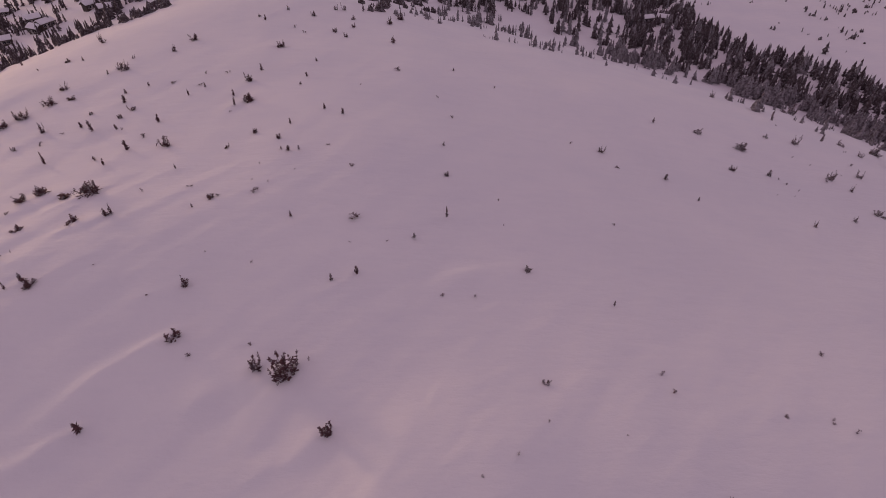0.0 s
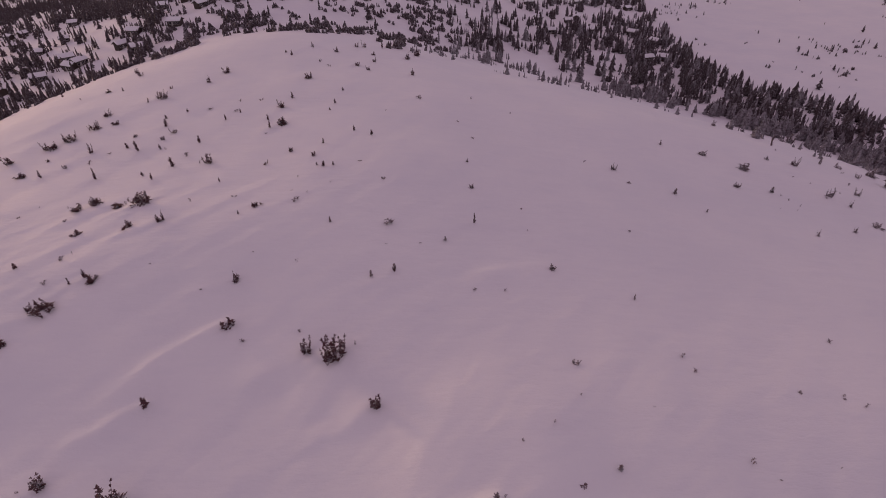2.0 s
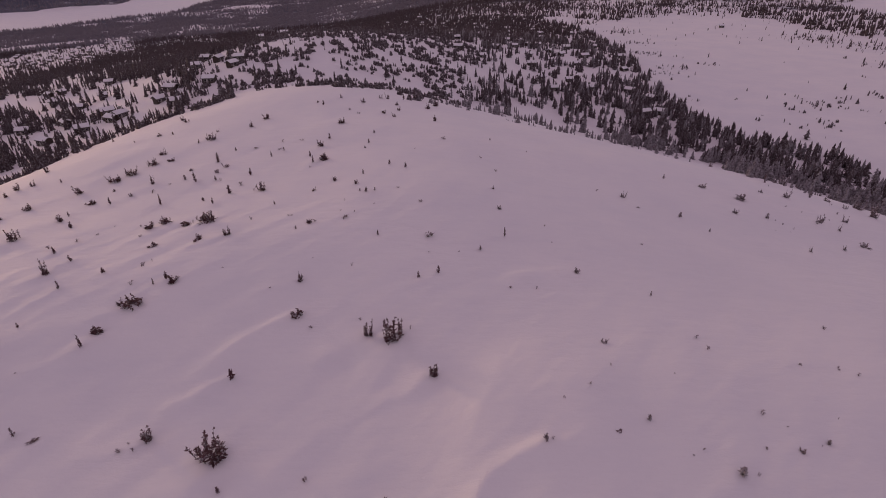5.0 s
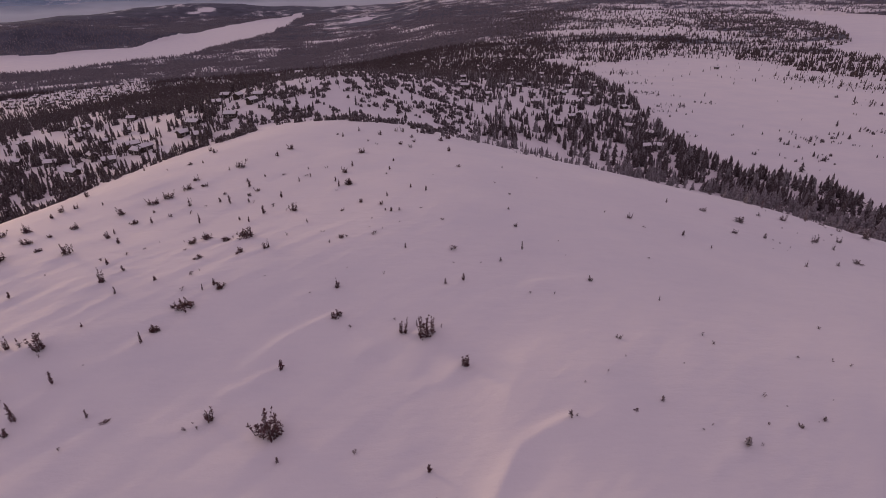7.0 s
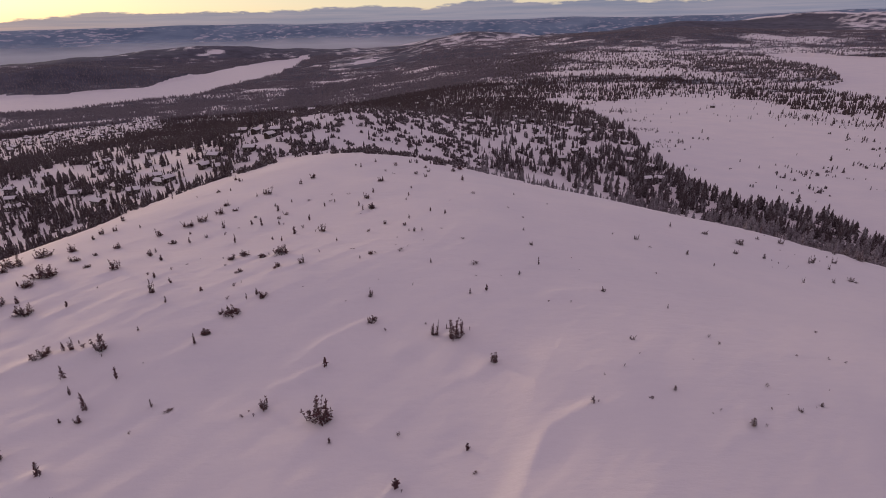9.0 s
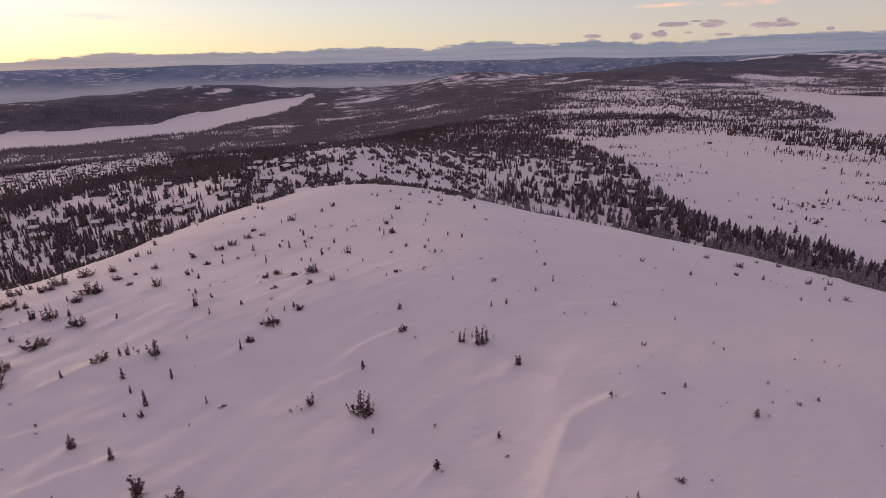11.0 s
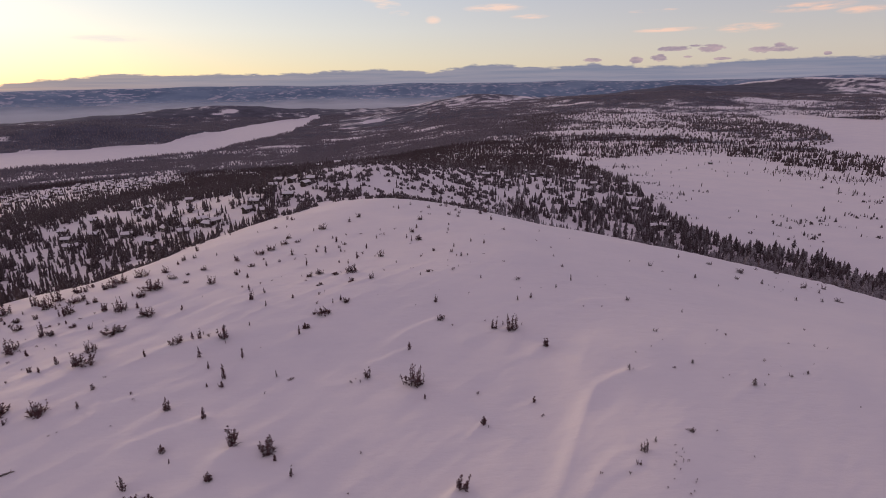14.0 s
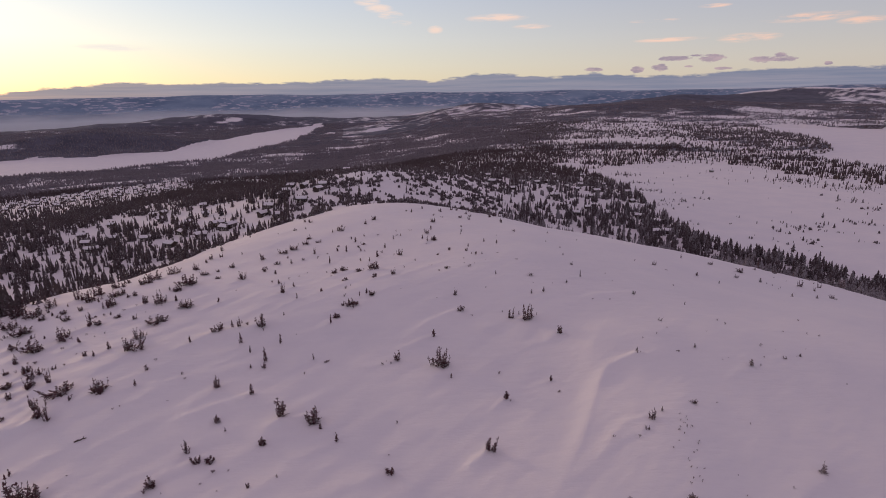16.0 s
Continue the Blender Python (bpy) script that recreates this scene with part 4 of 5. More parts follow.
def set_out(makers, rows, seed):
    rng = random.Random(seed)
    kinds = [make(11 + 7 * n) for n, make in enumerate(makers)]
    fresh = set(range(len(kinds)))
    spans = []
    for made in kinds:
        points = np.array([v.co for o in made.children for v in o.data.vertices])
        spans.append((np.ptp(points[:, :2], axis=0).mean() / 1.12, points[:, 2].max() / 1.05))
    for x, y, h, w in rows:
        n = rng.randrange(len(kinds))
        broad, tall = w / spans[n][0], h / spans[n][1]
        size = (broad * rng.uniform(0.86, 1.1), broad * rng.uniform(0.86, 1.1), tall * rng.uniform(0.88, 1.05))
        m = Matrix.LocRotScale((x, y, height_at(x, y) - 0.03), Euler((rng.uniform(-0.06, 0.06), rng.uniform(-0.06, 0.06), rng.uniform(0, 6.283))), size)
        made = kinds[n]
        if n in fresh:
            fresh.discard(n)
        else:
            made = copy_thing(kinds[n], m)
        made.matrix_basis = m
    for n in fresh:
        for o in (*kinds[n].children_recursive, kinds[n]):
            bpy.data.objects.remove(o)


# those on the open windward side are smaller and white with rime
bushy, lone = [row for rows in THICKETS for row in rows], [row for rows in SPRUCES for row in rows]
windward = [(x, y, 0.92 * h, 0.88 * w) for x, y, h, w in bushy if x > 24]
lee = [row for row in bushy if row[0] <= 24]
set_out([slender(NEEDLES, "dark")] * 10, [row for row in lone if row[0] <= 24], 4)
set_out([slender(SPRIG, "pale rimed")] * 4, [row for row in lone if row[0] > 24], 14)
set_out([bushes(14, 0.46, 0.115, NEEDLES, "dark")] * 7, [row for row in lee if row[3] > 2.0], 5)
set_out([bushes(7, 0.36, 0.19, NEEDLES, "dark")] * 10, [row for row in lee if row[3] <= 2.0], 6)
set_out([bushes(6, 0.4, 0.15, SPRIG, "pale rimed")] * 6, windward, 15)
set_out([twigs] * 8, [row for rows in TWIGS for row in rows], 7)


# ---------------------------------------------------------------- the woods
def spruce_shape(rng, layers, points, wide):
    """A tall narrow spruce of jagged skirts, 1 m high, as arrays."""
    v, f = [], []
    for s in range(layers):
        z0 = 0.05 + 0.9 * s / layers
        z1 = z0 + 1.55 / layers if s < layers - 1 else 1.0
        r = wide * (1 - s / layers) ** 0.66 * rng.uniform(0.75, 1.2) + 0.008
        n0 = len(v)
        cx, cy = rng.uniform(-0.012, 0.012), rng.uniform(-0.012, 0.012)
        for k in range(points * 2):
            a = math.pi * k / points + s
            q = r * (rng.uniform(0.9, 1.3) if k % 2 else rng.uniform(0.5, 0.78))
            v.append((cx + q * math.cos(a), cy + q * math.sin(a), z0 - (0.035 if k % 2 else 0.0) + rng.uniform(-0.015, 0.015)))
        v.append((cx, cy, min(z1, 1.0)))
        for k in range(points * 2):
            f.append((n0 + k, n0 + (k + 1) % (points * 2), n0 + points * 2))
    return np.array(v), np.array(f)


def clump_shape(rng, stems):
    """A bushy clump of low spruces, about 1 m high, as arrays."""
    vs, fs, count = [], [], 0
    for k in range(stems):
        v, f = spruce_shape(rng, 3, 3, 0.30)
        a, d, h = rng.uniform(0, 6.283), 0.42 * math.sqrt(rng.random()), rng.uniform(0.55, 1.0)
        vs.append(v * (h * 1.1, h * 1.1, h) + (d * math.cos(a), d * math.sin(a), 0))
        fs.append(f + count)
        count += len(v)
    return np.vstack(vs), np.vstack(fs)


def trunk_shape():
    v, f = [], []
    stem(v, f, [(0, 0, -0.06), (0, 0, 0.5), (0, 0, 0.9)], [0.02, 0.012, 0.004], 4)
    tri = []
    for q in f:
        tri += [q[:3], (q[0], q[2], q[3])] if len(q) == 4 else [q]
    return np.array(v), np.array(tri)


def many(name, shapes, x, y, z, high, girth, turn, which, mat, label, category):
    """All the trees of one stretch of woodland in one mesh."""
    vs, fs, count = [], [], 0
    for n, (v, f) in enumerate(shapes):
        pick = np.where(which == n)[0]
        if not len(pick):
            continue
        c, s = np.cos(turn[pick])[:, None], np.sin(turn[pick])[:, None]
        px = (v[None, :, 0] * c - v[None, :, 1] * s) * (high * girth)[pick, None] + x[pick, None]
        py = (v[None, :, 0] * s + v[None, :, 1] * c) * (high * girth)[pick, None] + y[pick, None]
        pz = v[None, :, 2] * high[pick, None] + z[pick, None]
        vs.append(np.stack([px, py, pz], -1).reshape(-1, 3))
        fs.append((f[None] + (np.arange(len(pick)) * len(v))[:, None, None] + count).reshape(-1, 3))
        count += len(pick) * len(v)
    v, f = np.vstack(vs), np.vstack(fs).astype(np.int32)
    me = bpy.data.meshes.new(name)
    me.vertices.add(len(v))
    me.vertices.foreach_set("co", v.ravel())
    me.loops.add(f.size)
    me.loops.foreach_set("vertex_index", f.ravel())
    me.polygons.add(len(f))
    me.polygons.foreach_set("loop_start", np.arange(len(f), dtype=np.int32) * 3)
    me.update(calc_edges=True)
    me.materials.append(mat)
    return tagged(new(name, me), label, category, kind="stuff")


# scrubby clumps on the mire, and gaps in the woods: centre, spread
MIRE_CLUMPS = [(183, 328, 2.5), (213, 333, 3), (218, 316, 4), (222, 314, 3.5), (234, 320, 3), (240, 327, 3), (187, 284, 2.5), (183, 277, 2.5), (202, 287, 3), (199, 278, 3), (263, 330, 5), (233, 301, 3), (236, 298, 3), (230, 279, 4), (317, 410, 5), (283, 377, 2), (158, 325, 2), (178, 403, 5), (210, 419, 4), (197, 443, 3), (201, 308, 3), (305, 376, 5)]
MIRE_FRINGE = [(183, 652, 6), (199, 580, 8), (188, 511, 8), (180, 456, 6), (166, 390, 6), (482, 767, 25), (460, 695, 25), (404, 607, 14), (345, 523, 14), (456, 634, 18), (454, 578, 18), (365, 476, 14), (438, 542, 14), (401, 555, 12)]
CLEARINGS = [(60, 154, 8), (59, 162, 8), (74, 276, 12), (66, 373, 10), (-22, 282, 7), (-51, 322, 8), (-199, 339, 10), (-166, 257, 4), (-100, 269, 9)]


def shoulder(x, y):
    """The strip where tall spruces come up over the left shoulder of the hill."""
    r, az = np.hypot(x, y), np.degrees(np.arctan2(x, np.where(y > 1, y, 1.0)))
    return (az < np.interp(r, [150, 160, 175, 200], [-39.5, -38, -37.2, -36])) & (r > 146) & (r < 200)


def wooded(x, y):
    """How likely a tree stands at a place, 0 to 1."""
    r, az = np.hypot(x, y), np.degrees(np.arctan2(x, np.where(y > 1, y, 1.0)))
    one, two, three = lake(x, y)
    top = hilltop(x, y)
    low = lowland(x, y)
    open_hill = top > low + np.where(az > 3, np.interp(az, [3, 13, 16, 19, 22, 31, 34, 36, 38.5, 41], [22, 21, 19, 11, 3, 2, 4, 7, 12, 15]), np.interp(az, [-40, -30, -22, -12, -5, 3], [9, 9, 10, 10, 14, 20]))
    patch = np.clip(0.5 + 0.6 * ripple(x, y, 70, 41), 0, 1)
    fine = np.clip(0.48 + 0.75 * ripple(x, y, 26, 43) + 0.45 * ripple(x, y, 10, 44), 0, 1)
    d = np.clip(0.05 + 1.3 * patch ** 0.8 * fine ** 1.6 + 0.25 * np.clip((az + 24) / 4, 0, 1) * fine, 0, 0.95)
    # close belt along the foot of the hill
    belt = (az > 6) & (r < 480) & ~bog(x, y)
    edge = np.clip((az - 19) / 4, 0, 1) + np.clip(1 - np.abs(r - np.interp(az, [6, 12, 20], [280, 312, 345])) / 30, 0, 1)
    d = np.where(belt, np.clip(0.02 + 0.85 * fine ** 1.8 * (0.35 + 0.8 * patch) + 0.9 * edge * (0.3 + fine), 0.01, 1), d)
    scrub = np.maximum(bell(x, y, -22, 295, 75, 42, 0), bell(x, y, -15, 385, 45, 50, 0))
    d = np.where(scrub > 0.35, 0.14 + 0.8 * fine ** 1.6, d)
    dark = (az > 1) & (az < 28) & (r > 740) & (r < 1000) & ~bog(x, y)
    d = np.where(dark, 0.04 + 0.22 * patch * fine + 0.2 * np.clip(1.4 - np.abs(r - 840 - 45 * ripple(x, y, 240, 61)) / 38, 0, 1), d)
    d = np.where((az > -4) & (az < 13) & (r > 480) & (r < 900) & ~bog(x, y), d + 0.02 + 0.14 * patch + 0.11 * fine, d)
    strip = np.exp(-0.5 * ((r - np.interp(az, [-40, -35.9, -33, -31, -29.7, -27, -24], [400, 425, 475, 530, 572, 660, 740])) / np.interp(az, [-40, -33, -28, -24], [70, 58, 40, 26])) ** 2) * np.clip((-23 - az) / 3, 0, 1)
    strip = np.clip(1.8 * strip, 0, 1)
    track = np.exp(-0.5 * ((r - np.interp(az, [-36, -32, -30.7, -28.1, -24.6, -21.5, -19], [330, 400, 450, 499, 590, 700, 800])) / 17) ** 2) * np.clip((-18 - az) / 3, 0, 1) + np.exp(-0.5 * ((r - np.interp(az, [-36, -35.1, -32.8, -31.3, -28.4], [295, 298, 312, 332, 336])) / 9) ** 2) * (az < -28)
    d = np.maximum(d, 0.78 * strip * (0.5 + 0.5 * fine)) * (1 - 0.88 * np.clip(track, 0, 1))
    d = np.where((az < -25) & (r > 420) & (r < 900), np.minimum(d, np.maximum(strip, 0.02 + 0.3 * fine ** 1.8)), d)
    back = np.clip(1 - np.abs(r - np.interp(az, [-45, -40, -30, -25, -10, 0], [985, 985, 1040, 1090, 1000, 880])) / 45, 0, 1) * (az < 0)
    d = np.maximum(d, 0.9 * back)
    d = np.where(r > 900, np.clip(0.03 + 1.25 * np.clip(far_woods(x, y), 0, 1) ** 1.6 * (0.35 + 0.65 * fine), 0, 1), d)
    open_right = np.clip((az - 9) / 4, 0, 1) * (r > 900) * (r < 2900)
    d = d * (1 - open_right * (1 - (0.12 + 1.0 * fine ** 2)) * np.where(r > 1700, 0.5, 1))
    d = np.where((az > 24) & (r > 740) & (r <= 1000) & ~bog(x, y), d * (0.12 + 0.75 * fine ** 1.5), d)
    d = np.where(hamlet(x, y) > 0.05, 0.012 + 0.08 * fine + d * (1 - hamlet(x, y)), d)
    mire = 0.008 + 0 * x
    for cx, cy, spread in MIRE_CLUMPS + MIRE_FRINGE:
        mire = mire + (1.0 if spread < 7 else 0.36) * np.exp(-0.5 * ((x - cx) ** 2 + (y - cy) ** 2) / spread ** 2)
    d = np.where(bog(x, y), np.clip(mire, 0, 0.6), d)
    for cx, cy, spread in CLEARINGS:
        d = d * (1 - 0.95 * np.exp(-0.5 * ((x - cx) ** 2 + (y - cy) ** 2) / spread ** 2))
    rim = (az > 10) & (top < low + 19) & (r < 330)
    d = np.where((az > 30) & (r > 610) & (r < 850) & ~bog(x, y), d * (0.25 + 0.6 * fine), d)
    d = np.where((az < -12) & (r < 420), 0.95 * d + 0.02, d)
    d = np.where((az < -29) & (r < 345), np.maximum(d, 0.12 + 0.85 * fine ** 1.5), d)
    d = np.where((az < -22) & (r < 290) & (top > low + 1), np.maximum(d, 0.35 + 0.65 * fine), d)
    d = np.where((az > 30) & (r < 300) & ~bog(x, y), np.maximum(d, 0.9), d)
    d = np.where((r < 300) & (np.abs(az) < 10), d * 0.7, d)
    d = np.where(open_hill, 0.055 * rim, d)
    d = np.where(shoulder(x, y), 0.25 + 0.75 * fine, d)
    shore = (np.abs(az + 5.6) < 4.5) & (r > 2000) & (np.abs(r - 2560 - 34 * az) < 450)
    d = np.where(shore, 0.03, d)
    return np.where(one | two | three | ((r < 200) & (top > low + 6) & ~shoulder(x, y)), 0.0, np.clip(d, 0, 1))


def scatter(rng, count, r0, r1, a0, a1):
    r = np.sqrt(rng.uniform(r0 * r0, r1 * r1, count))
    a = np.radians(rng.uniform(a0, a1, count))
    x, y = r * np.sin(a), r * np.cos(a)
    keep = rng.uniform(0, 1, count) < wooded(x, y)
    return x[keep], y[keep]


def plant_woods():
    rng, pick = np.random.RandomState(7), random.Random(7)
    full = [spruce_shape(pick, 6, 3, w) for w in (0.13, 0.15, 0.16, 0.19, 0.11)]
    clumps = [clump_shape(pick, n) for n in (2, 3, 3, 4)]
    trunk = trunk_shape()
    plain_ones = [spruce_shape(pick, 2, 3, w) for w in (0.13, 0.15, 0.18)]
    far_ones = [spruce_shape(pick, 1, 3, w) for w in (0.17, 0.2, 0.24)]
    x, y = scatter(rng, 27000, 120, 560, -47, 47)
    # spruces stand in small groups
    mates = rng.randint(0, 4, len(x)) * ~bog(x, y)
    x, y = np.concatenate([x, np.repeat(x, mates) + rng.normal(0, 1.3, mates.sum())]), np.concatenate([y, np.repeat(y, mates) + rng.normal(0, 1.3, mates.sum())])
    x, y = clear_of_huts(x, y)
    n = len(x)
    z, high, turn = ground(x, y), rng.gamma(8, 0.49, n).clip(1.3, 7.6), rng.uniform(0, 6.3, n)
    top, low = hilltop(x, y), lowland(x, y)
    high = high * np.where(bog(x, y), rng.uniform(0.2, 0.7, n), 1)
    rim = np.clip((top - low - 2) / 12, 0, 1) * ~shoulder(x, y)
    high = high * (1 - 0.55 * rim * (x < 40)) * np.where((x > 90) & (y < 300), 0.98, 0.95) * np.where((x > 40) & (top > low + 3), rng.uniform(0.3, 0.75, n), 1)
    girth = rng.uniform(0.85, 1.45, n) + 0.3 * (x > 60)
    # low scrub on the knoll and the left rim, tall spruces elsewhere
    scrub = np.maximum(bell(x, y, -22, 295, 75, 42, 0), bell(x, y, -15, 385, 45, 50, 0)) + 0.6 * ((x < 10) & (top > low + 4) & ~shoulder(x, y) & (rng.uniform(0, 1, n) < 0.6))
    low_ones = ((scrub > 0.4) & (rng.uniform(0, 1, n) < 0.88)) | (bog(x, y) & (rng.uniform(0, 1, n) < 0.3))
    high = np.where(low_ones, rng.uniform(1.1, 2.7, n) * np.where(bog(x, y), 0.8, 1), high)
    girth = np.where(low_ones, rng.uniform(0.8, 1.4, n), girth)
    order = np.argsort(np.hypot(x, y))
    tall = order[~low_ones[order]]
    which = rng.randint(0, 5, n)
    near, rest = tall[:260], tall[260:]
    # the windward row above the mire is white with rime, the trees behind it dark
    rime = (x > 0) & (np.degrees(np.arctan2(x, y)) > 1) & ((top > low - 3 + 3 * ripple(x, y, 40, 71)) | (rng.uniform(0, 1, n) < 0.22)) & ~bog(x, y)
    shared = [(mesh_tri("crown", s), mesh_tri("crown", s), mesh_tri("trunk", trunk)) for s in full]
    for i in near:
        white, dark, wood = shared[which[i]]
        label = "tall narrow spruce grey with rime" if rime[i] else "tall narrow dark spruce dusted with snow"
        root = tagged(new("forest_spruce"), label, "tree", "spruces at the edge of the woods")
        part("trunk", wood, BARK, root)
        part("crown", white if rime[i] else dark, FROSTED if rime[i] else WOOD_NEEDLES, root)
        root.matrix_basis = Matrix.LocRotScale((x[i], y[i], z[i] - 0.1), Euler((0, 0, turn[i])), (high[i] * girth[i], high[i] * girth[i], high[i]))
    white, dark = rest[rime[rest]], rest[~rime[rest]]
    for some, mat, label in ((white, FROSTED, "rime-grey spruces on the slope above the mire"), (dark, WOOD_NEEDLES, "dark spruces with snow between the cabins")):
        many("spruce_wood", full, x[some], y[some], z[some] - 0.1, high[some], girth[some], turn[some], which[some], mat, label, "woodland")
    some = order[low_ones[order]]
    many("spruce_scrub", clumps, x[some], y[some], z[some] - 0.1, high[some], girth[some], turn[some], rng.randint(0, 4, len(some)), WOOD_NEEDLES, "low dark spruce scrub on the snowy knoll", "woodland")
    x, y = scatter(rng, 118000, 560, 1000, -46, 46)
    x, y = clear_of_huts(x, y)
    n = len(x)
    high = rng.gamma(8, 0.50, n).clip(1.4, 7.0) * np.where(bog(x, y), rng.uniform(0.3, 0.8, n), 1)
    many("spruce_wood", plain_ones, x, y, ground(x, y) - 0.1, high, rng.uniform(0.8, 1.35, n), rng.uniform(0, 6.3, n), rng.randint(0, 3, n), WOOD_NEEDLES, "dark spruce woods beyond the cabins", "woodland")
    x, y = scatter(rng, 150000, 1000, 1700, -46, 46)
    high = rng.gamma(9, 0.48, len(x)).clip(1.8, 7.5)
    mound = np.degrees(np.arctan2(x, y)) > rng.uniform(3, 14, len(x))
    for some, mat, label in ((~mound, HAZED_NEEDLES, "woods on the slopes above the lakes, pale haze put into their colour"), (mound, WOOD_NEEDLES, "scattered dark spruces on the snowy mounds by the lake")):
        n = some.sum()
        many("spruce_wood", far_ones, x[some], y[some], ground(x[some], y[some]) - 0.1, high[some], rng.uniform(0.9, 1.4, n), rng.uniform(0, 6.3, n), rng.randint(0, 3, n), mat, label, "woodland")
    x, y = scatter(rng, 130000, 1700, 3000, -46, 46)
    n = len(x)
    many("spruce_wood", far_ones, x, y, ground(x, y) - 0.1, rng.gamma(9, 0.48, n).clip(2.2, 7.5), rng.uniform(1.0, 1.6, n), rng.uniform(0, 6.3, n), rng.randint(0, 3, n), HAZED_NEEDLES, "far woods on the rolling plateau, pale haze put into their colour", "woodland")


def mesh_tri(name, shape):
    v, f = shape
    return mesh_from(name, [tuple(p) for p in v], [tuple(int(i) for i in t) for t in f])


# ---------------------------------------------------------------- cabins
def box(v, f, x0, y0, z0, x1, y1, z1):
    n = len(v)
    v += [(x, y, z) for z in (z0, z1) for x, y in ((x0, y0), (x1, y0), (x1, y1), (x0, y1))]
    f += [tuple(n + i for i in q) for q in ((0, 3, 2, 1), (4, 5, 6, 7), (0, 1, 5, 4), (1, 2, 6, 5), (2, 3, 7, 6), (3, 0, 4, 7))]


def boxed(name, *sizes):
    v, f = [], []
    for s in sizes:
        box(v, f, *s)
    return mesh_from(name, v, f)


def cabin(long, deep, wall, rise):
    """A log cabin under a thick blanket of snow; the ridge runs along x."""
    root = new("cabin")
    a, b = long / 2, deep / 2
    v = [(-a, -b, -1.2), (a, -b, -1.2), (a, b, -1.2), (-a, b, -1.2), (-a, -b, wall), (a, -b, wall), (a, b, wall), (-a, b, wall), (-a, 0, wall + rise), (a, 0, wall + rise)]
    f = [(0, 1, 5, 4), (2, 3, 7, 6), (1, 2, 6, 9, 5), (3, 0, 4, 8, 7), (0, 3, 2, 1), (4, 5, 9, 8), (6, 7, 8, 9)]
    part("wall", mesh_from("wall", v, f), LOGS, root, "dark stained log walls")
    o, p = a + 0.45, b + 0.5
    drop = wall - rise * 0.5 / b
    def slab(low, high, inset):
        q, s = o - inset, p - inset
        e = drop + rise * inset / b
        r = wall + rise
        v = [(-q, -s, e + low), (q, -s, e + low), (q, 0, r + low), (-q, 0, r + low), (q, s, e + low), (-q, s, e + low),
             (-q, -s, e + high), (q, -s, e + high), (q, 0, r + high * 1.06), (-q, 0, r + high * 1.06), (q, s, e + high), (-q, s, e + high)]
        f = [(0, 3, 2, 1), (3, 5, 4, 2), (6, 7, 8, 9), (9, 8, 10, 11), (0, 1, 7, 6), (5, 11, 10, 4), (1, 2, 8, 7), (2, 4, 10, 8), (0, 6, 9, 3), (3, 9, 11, 5)]
        return v, f
    roof = part("roof", mesh_from("roof", *slab(0.02, 0.22, 0)), LOGS, root, "dark roof boards")
    part("snow_blanket", mesh_from("snow_blanket", *slab(0.224, 0.5, 0.12)), ROOFSNOW, roof, "thick white snow")
    part("chimney", boxed("chimney", (a * 0.3, 0.3, wall + rise * 0.5, a * 0.3 + 0.8, 1.0, wall + rise + 1.3)), STONE, root)
    for side in (-1, 1):
        for x in (-a * 0.55, a * 0.1, a * 0.62):
            y = side * (b + 0.03)
            w = part("window", boxed("window", (x - 0.55, y - 0.04, 0.8, x + 0.55, y + 0.04, 1.75)), TRIM, root, "pale window frame")
            part("pane", boxed("pane", (x - 0.45, y - 0.05, 0.9, x - 0.04, y + 0.05, 1.65), (x + 0.04, y - 0.05, 0.9, x + 0.45, y + 0.05, 1.65)), GLASS, w)
    part("door", boxed("door", (-a * 0.25 - 0.45, -b - 0.06, 0.0, -a * 0.25 + 0.45, -b + 0.04, 1.9)), TRIM, root, "plain board door")
    return tagged(root, "dark log cabin under a thick blanket of snow", "cabin", "cabins among the spruces")


# bearing in degrees and distance in metres of the cabins that stand out, with their length's turn
HUTS_LEFT = [(-29.7, 310, 11), (-27.7, 278, -24), (-28.2, 361, 20), (-28.8, 388, -21), (-27.9, 387, 70), (-25.9, 326, 14), (-24.2, 335, 24), (-23.2, 291, 40), (-22.6, 277, -25), (-22.0, 278, 65), (-32.4, 332, 6), (-34.5, 334, 10), (-34.3, 314, -12), (-33.9, 313, 80), (-32.3, 377, -10), (-24.9, 277, 30), (-26.5, 299, -40), (-18.8, 280, 55), (-18.1, 292, -8), (-17.4, 268, 20), (-24.3, 380, 15), (-28.2, 628, 5), (-34.7, 359, 15), (-14.8, 285, 0), (-13.1, 299, 60), (-12.6, 308, 10), (-16.3, 317, 18), (-16.8, 309, -30), (-15.8, 333, 0), (-14.5, 317, 75), (-10.0, 402, 4), (-11.8, 380, 20)]
HUTS_RIGHT = [(0.1, 832, 10), (-1.0, 782, -20), (0.6, 634, 40), (0.6, 714, 5), (-2.8, 833, -8), (2.0, 807, 15), (7.6, 374, 10), (8.5, 415, -35), (9.2, 474, 0), (10.3, 476, 25), (11.1, 456, 60), (12.0, 464, -10), (11.5, 407, 15), (11.9, 382, 0), (13.0, 354, 9), (14.2, 431, 35), (14.5, 472, -15), (15.4, 361, 5), (16.0, 370, 70), (15.7, 407, 10), (17.1, 350, 22), (16.2, 439, 9), (16.8, 498, -25), (20.6, 359, -40), (22.4, 350, -55), (23.3, 325, -30), (22.2, 321, 12), (19.7, 412, 30), (19.3, 458, -10), (12.0, 541, 10), (7.6, 504, 20), (6.5, 546, -5)]
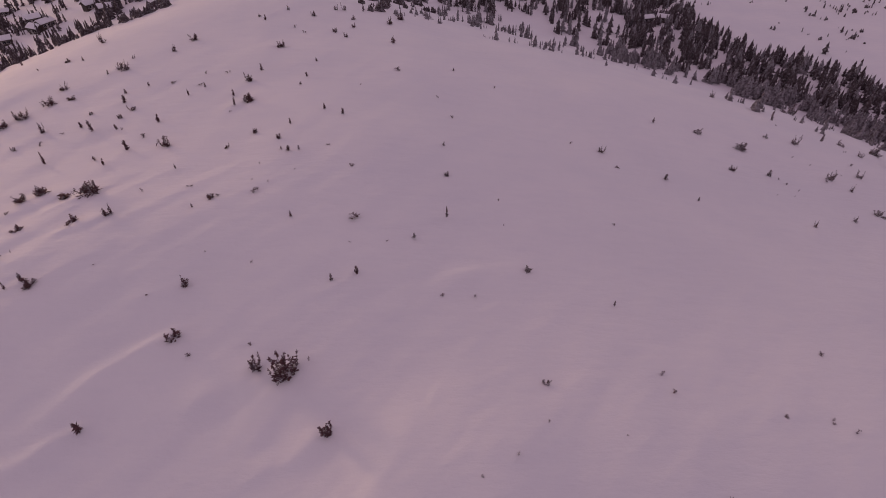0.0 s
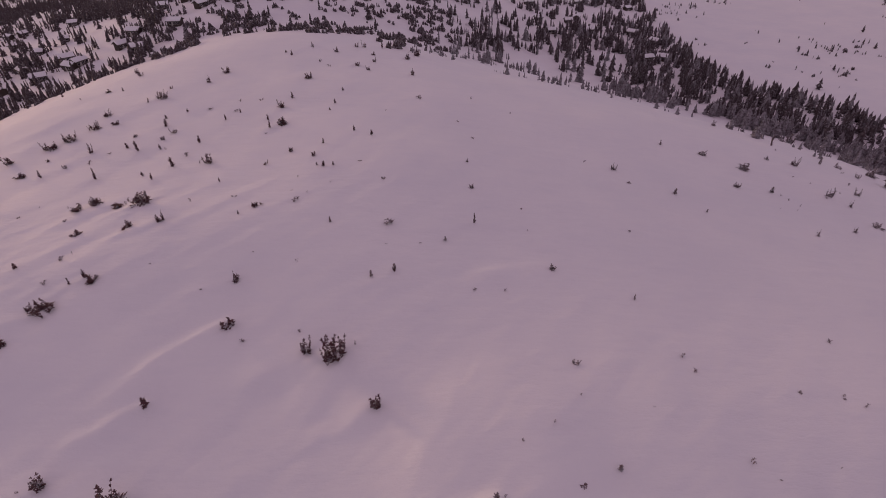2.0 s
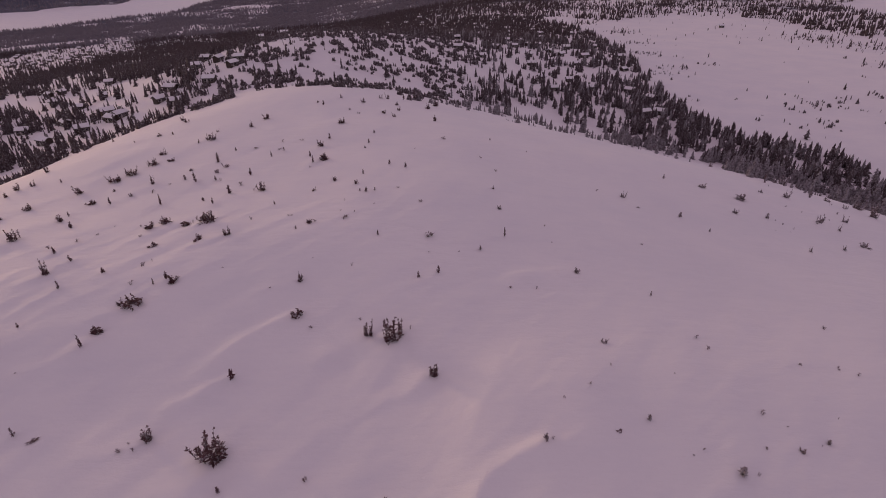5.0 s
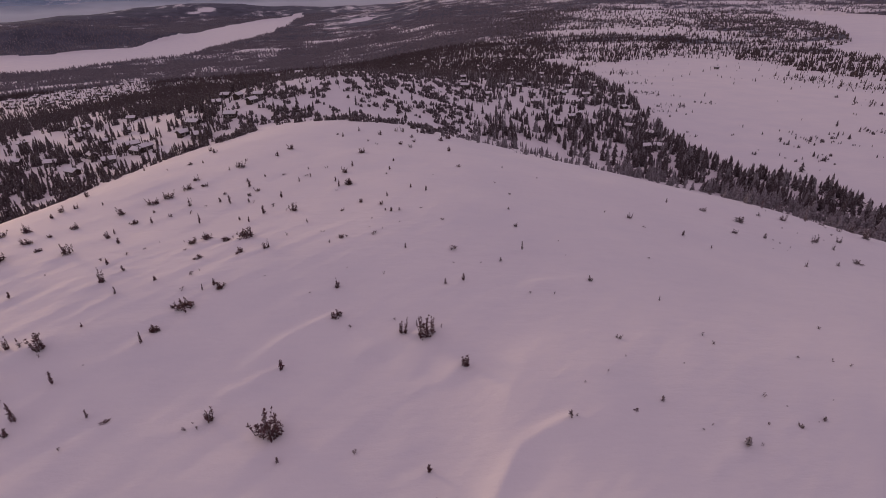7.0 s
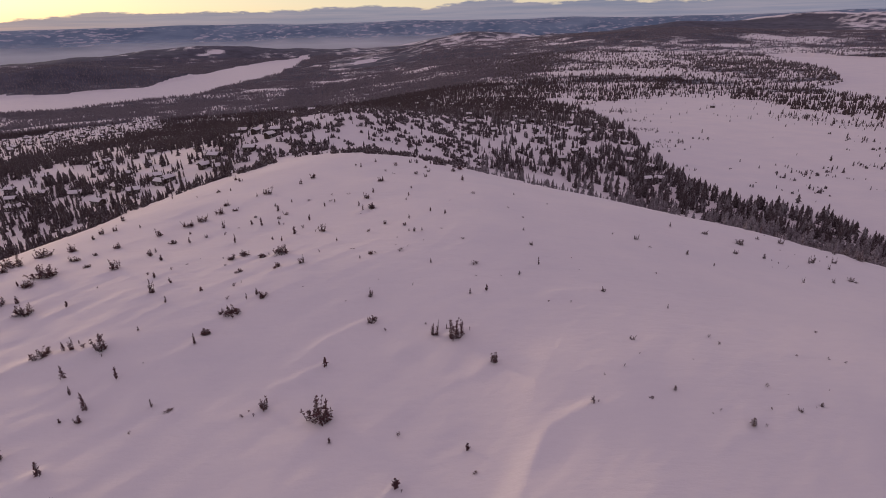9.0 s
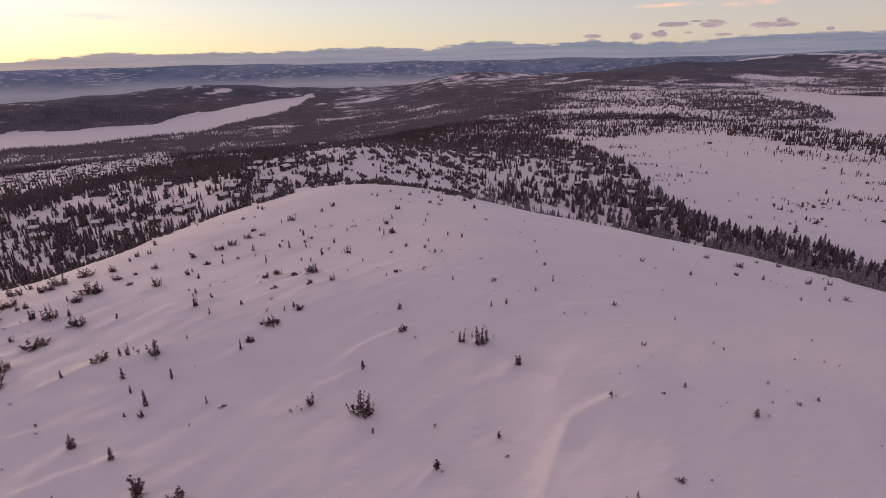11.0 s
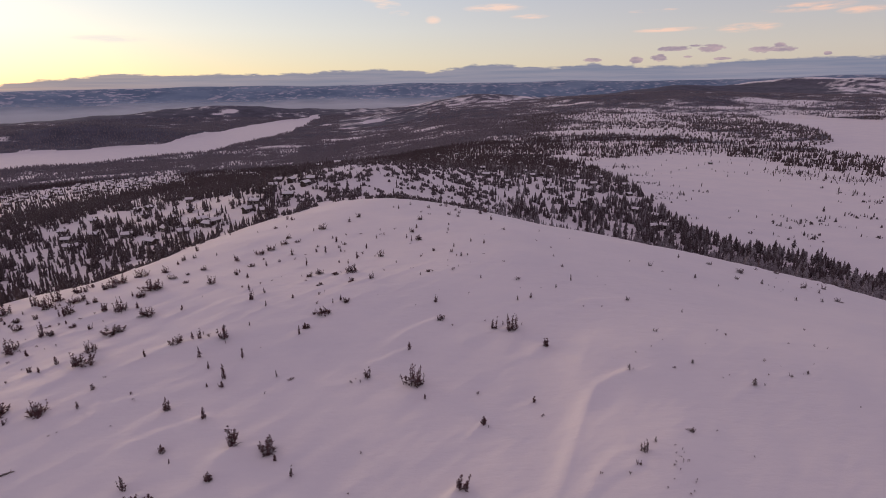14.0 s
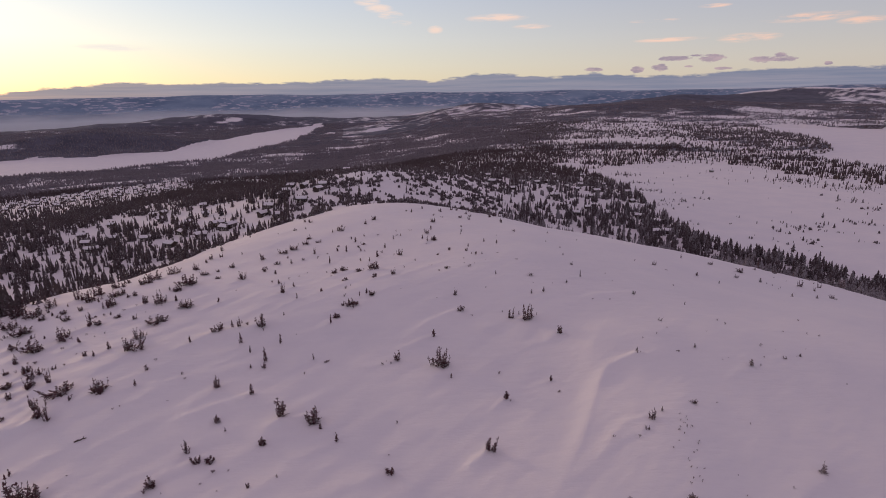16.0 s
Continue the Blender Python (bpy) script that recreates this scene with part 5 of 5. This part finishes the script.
HUTS_FAR = [(8.7, 622, 8), (4.9, 432, 12), (14.3, 337, 0), (14.5, 589, 18), (5.4, 383, -25), (4.0, 500, 10), (13.2, 439, 55), (10.1, 435, -12), (26.7, 673, -19), (34.8, 759, 5)]
HUT_SPOTS = []


def hut_spots():
    rng = random.Random(5)
    spots = [(r * math.sin(radians(a)), r * math.cos(radians(a)), t) for a, r, t in HUTS_LEFT + HUTS_RIGHT + HUTS_FAR]
    tries = 0
    while len(spots) < 225 and tries < 12000:
        tries += 1
        band = rng.random()
        if band < 0.93:
            a = rng.uniform(-44, -25)
            r = float(np.interp(a, [-40, -35, -29, -25, -20], [765, 815, 870, 930, 960])) + rng.uniform(-125, 125)
        else:
            a, r = rng.uniform(-6, 12), rng.uniform(480, 800)
        x, y = r * math.sin(radians(a)), r * math.cos(radians(a))
        if bool(bog(np.array(x), np.array(y))) or any((x - p) ** 2 + (y - q) ** 2 < 300 for p, q, _ in spots):
            continue
        spots.append((x, y, rng.uniform(-50, 50)))
    return spots


def clear_of_huts(x, y):
    keep = np.ones(len(x), bool)
    for p, q, _ in HUT_SPOTS:
        back = math.hypot(p, q)
        near_side = ((x - p * (1 - 2 / back)) ** 2 + (y - q * (1 - 2 / back)) ** 2) > 5.5
        keep &= near_side
    return x[keep], y[keep]


HUT_SPOTS += hut_spots()


def build_huts():
    rng = random.Random(9)
    kinds = [cabin(4.2, 3.0, 2.0, 0.75), cabin(4.9, 3.2, 2.05, 0.8), cabin(3.6, 2.8, 1.9, 0.7)]
    fresh = {0, 1, 2}
    for x, y, turn in HUT_SPOTS:
        n = rng.randrange(3)
        z = height_at(x, y) - rng.uniform(0.0, 0.35)
        m = pose(x, y, z, 0, 0, turn)
        if n in fresh:
            fresh.discard(n)
            kinds[n].matrix_basis = m
        else:
            copy_thing(kinds[n], m)


build_huts()
plant_woods()


# ---------------------------------------------------------------- mist in the far valley
def far_ridge():
    """The hills on the other side of the wide valley, painted haze-blue, with pale fields on them."""
    m, add, link, calc, mix, noise_at, colour, relief, geo, skin = material("hazed_hills", 0.95)
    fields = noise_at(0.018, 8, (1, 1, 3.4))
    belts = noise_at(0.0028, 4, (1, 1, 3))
    # both tones are blue because the air's haze is painted into them
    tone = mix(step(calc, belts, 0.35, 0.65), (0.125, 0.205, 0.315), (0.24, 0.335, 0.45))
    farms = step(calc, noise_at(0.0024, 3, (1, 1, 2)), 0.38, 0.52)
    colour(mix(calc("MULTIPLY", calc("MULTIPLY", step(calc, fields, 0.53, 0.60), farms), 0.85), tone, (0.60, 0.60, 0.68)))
    az = np.radians(np.arange(-54, 54.01, 0.25))
    steps = np.linspace(0, 1, 26)
    s, a = np.meshgrid(steps, az, indexing="ij")
    r = 4150 + 700 * s
    x, y = r * np.sin(a), r * np.cos(a)
    top = 84 + 9 * ripple(x, y, 2300, 12) + 4 * ripple(x, y, 700, 13) - 14 * np.clip((np.degrees(a) - 14) / 8, 0, 1)
    z = -150 + (top + 150) * (1 - (1 - s) ** 1.8) + 9 * np.sin(s * 3.14) * ripple(x, y, 480, 14)
    n, k = x.shape
    verts = [tuple(p) for p in np.stack([x.ravel(), y.ravel(), z.ravel()], 1)]
    faces = [(i * k + j, i * k + j + 1, (i + 1) * k + j + 1, (i + 1) * k + j) for i in range(n - 1) for j in range(k - 1)]
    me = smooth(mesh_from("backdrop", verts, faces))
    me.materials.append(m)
    tagged(new("backdrop", me), "far hills painted blue for haze, with pale snowy fields", "hills", kind="structure")


def mist_bank(away, left, right, top, thick):
    """Thin mist that lies in the wide valley before the far hills."""
    m = bpy.data.materials.new("mist")
    m.use_nodes = True
    add, link, calc, mix = nodes_of(m.node_tree)
    out, both = add("ShaderNodeOutputMaterial"), add("ShaderNodeMixShader")
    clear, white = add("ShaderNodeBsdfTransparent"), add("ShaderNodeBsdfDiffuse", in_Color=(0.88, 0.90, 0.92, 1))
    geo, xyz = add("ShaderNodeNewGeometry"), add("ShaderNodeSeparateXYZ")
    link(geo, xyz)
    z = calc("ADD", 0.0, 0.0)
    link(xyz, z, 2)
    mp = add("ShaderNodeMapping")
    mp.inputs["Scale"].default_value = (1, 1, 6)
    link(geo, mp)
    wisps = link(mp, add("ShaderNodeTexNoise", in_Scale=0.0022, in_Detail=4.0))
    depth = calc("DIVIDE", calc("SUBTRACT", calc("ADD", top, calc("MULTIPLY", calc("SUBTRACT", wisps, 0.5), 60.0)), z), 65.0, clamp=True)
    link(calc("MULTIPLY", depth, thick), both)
    link(clear, both, 0, 1), link(white, both, 0, 2), link(both, out)
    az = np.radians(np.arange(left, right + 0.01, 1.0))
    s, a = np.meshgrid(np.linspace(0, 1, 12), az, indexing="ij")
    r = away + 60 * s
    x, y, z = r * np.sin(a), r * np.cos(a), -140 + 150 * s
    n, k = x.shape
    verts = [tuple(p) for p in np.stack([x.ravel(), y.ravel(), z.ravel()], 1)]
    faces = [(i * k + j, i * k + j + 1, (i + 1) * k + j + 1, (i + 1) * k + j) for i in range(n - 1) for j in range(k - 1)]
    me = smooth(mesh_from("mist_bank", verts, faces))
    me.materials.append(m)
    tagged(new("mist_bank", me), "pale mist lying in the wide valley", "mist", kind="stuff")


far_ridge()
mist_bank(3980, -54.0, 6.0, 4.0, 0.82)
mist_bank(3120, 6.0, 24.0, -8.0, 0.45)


def fallen_branch():
    rng = random.Random(3)
    v, f = [], []
    for k in range(5):
        x0, z0, n = -0.75 + 0.3 * k, 0.05 + 0.05 * (k % 2), len(v)
        for q in range(2):
            for a in range(5):
                t = 1.2566 * a
                v.append((x0 + 0.32 * q, 0.12 * math.cos(t) * (1 - 0.12 * k) + 0.04 * q, z0 + 0.1 * math.sin(t) * (1 - 0.12 * k) + 0.04 * q * (k % 2)))
        f += [(n + a, n + (a + 1) % 5, n + 5 + (a + 1) % 5, n + 5 + a) for a in range(5)] + [tuple(n + a for a in range(5)), tuple(n + 9 - a for a in range(5))]
    for k in range(5):
        tuft(v, f, (rng.uniform(-0.6, 0.7), 0, 0.1), (rng.uniform(-1, 1), rng.uniform(-1, 1), 0.5), 0.4, 0.04)
    x, y = -50.4, 64.1
    ob = part("fallen_branch", mesh_from("fallen_branch", v, f), BARK, None)
    tagged(ob, "dark fallen branch lying half buried in snow", "branch")
    ob.matrix_basis = pose(x, y, height_at(x, y), 0, -8, 25)


fallen_branch()
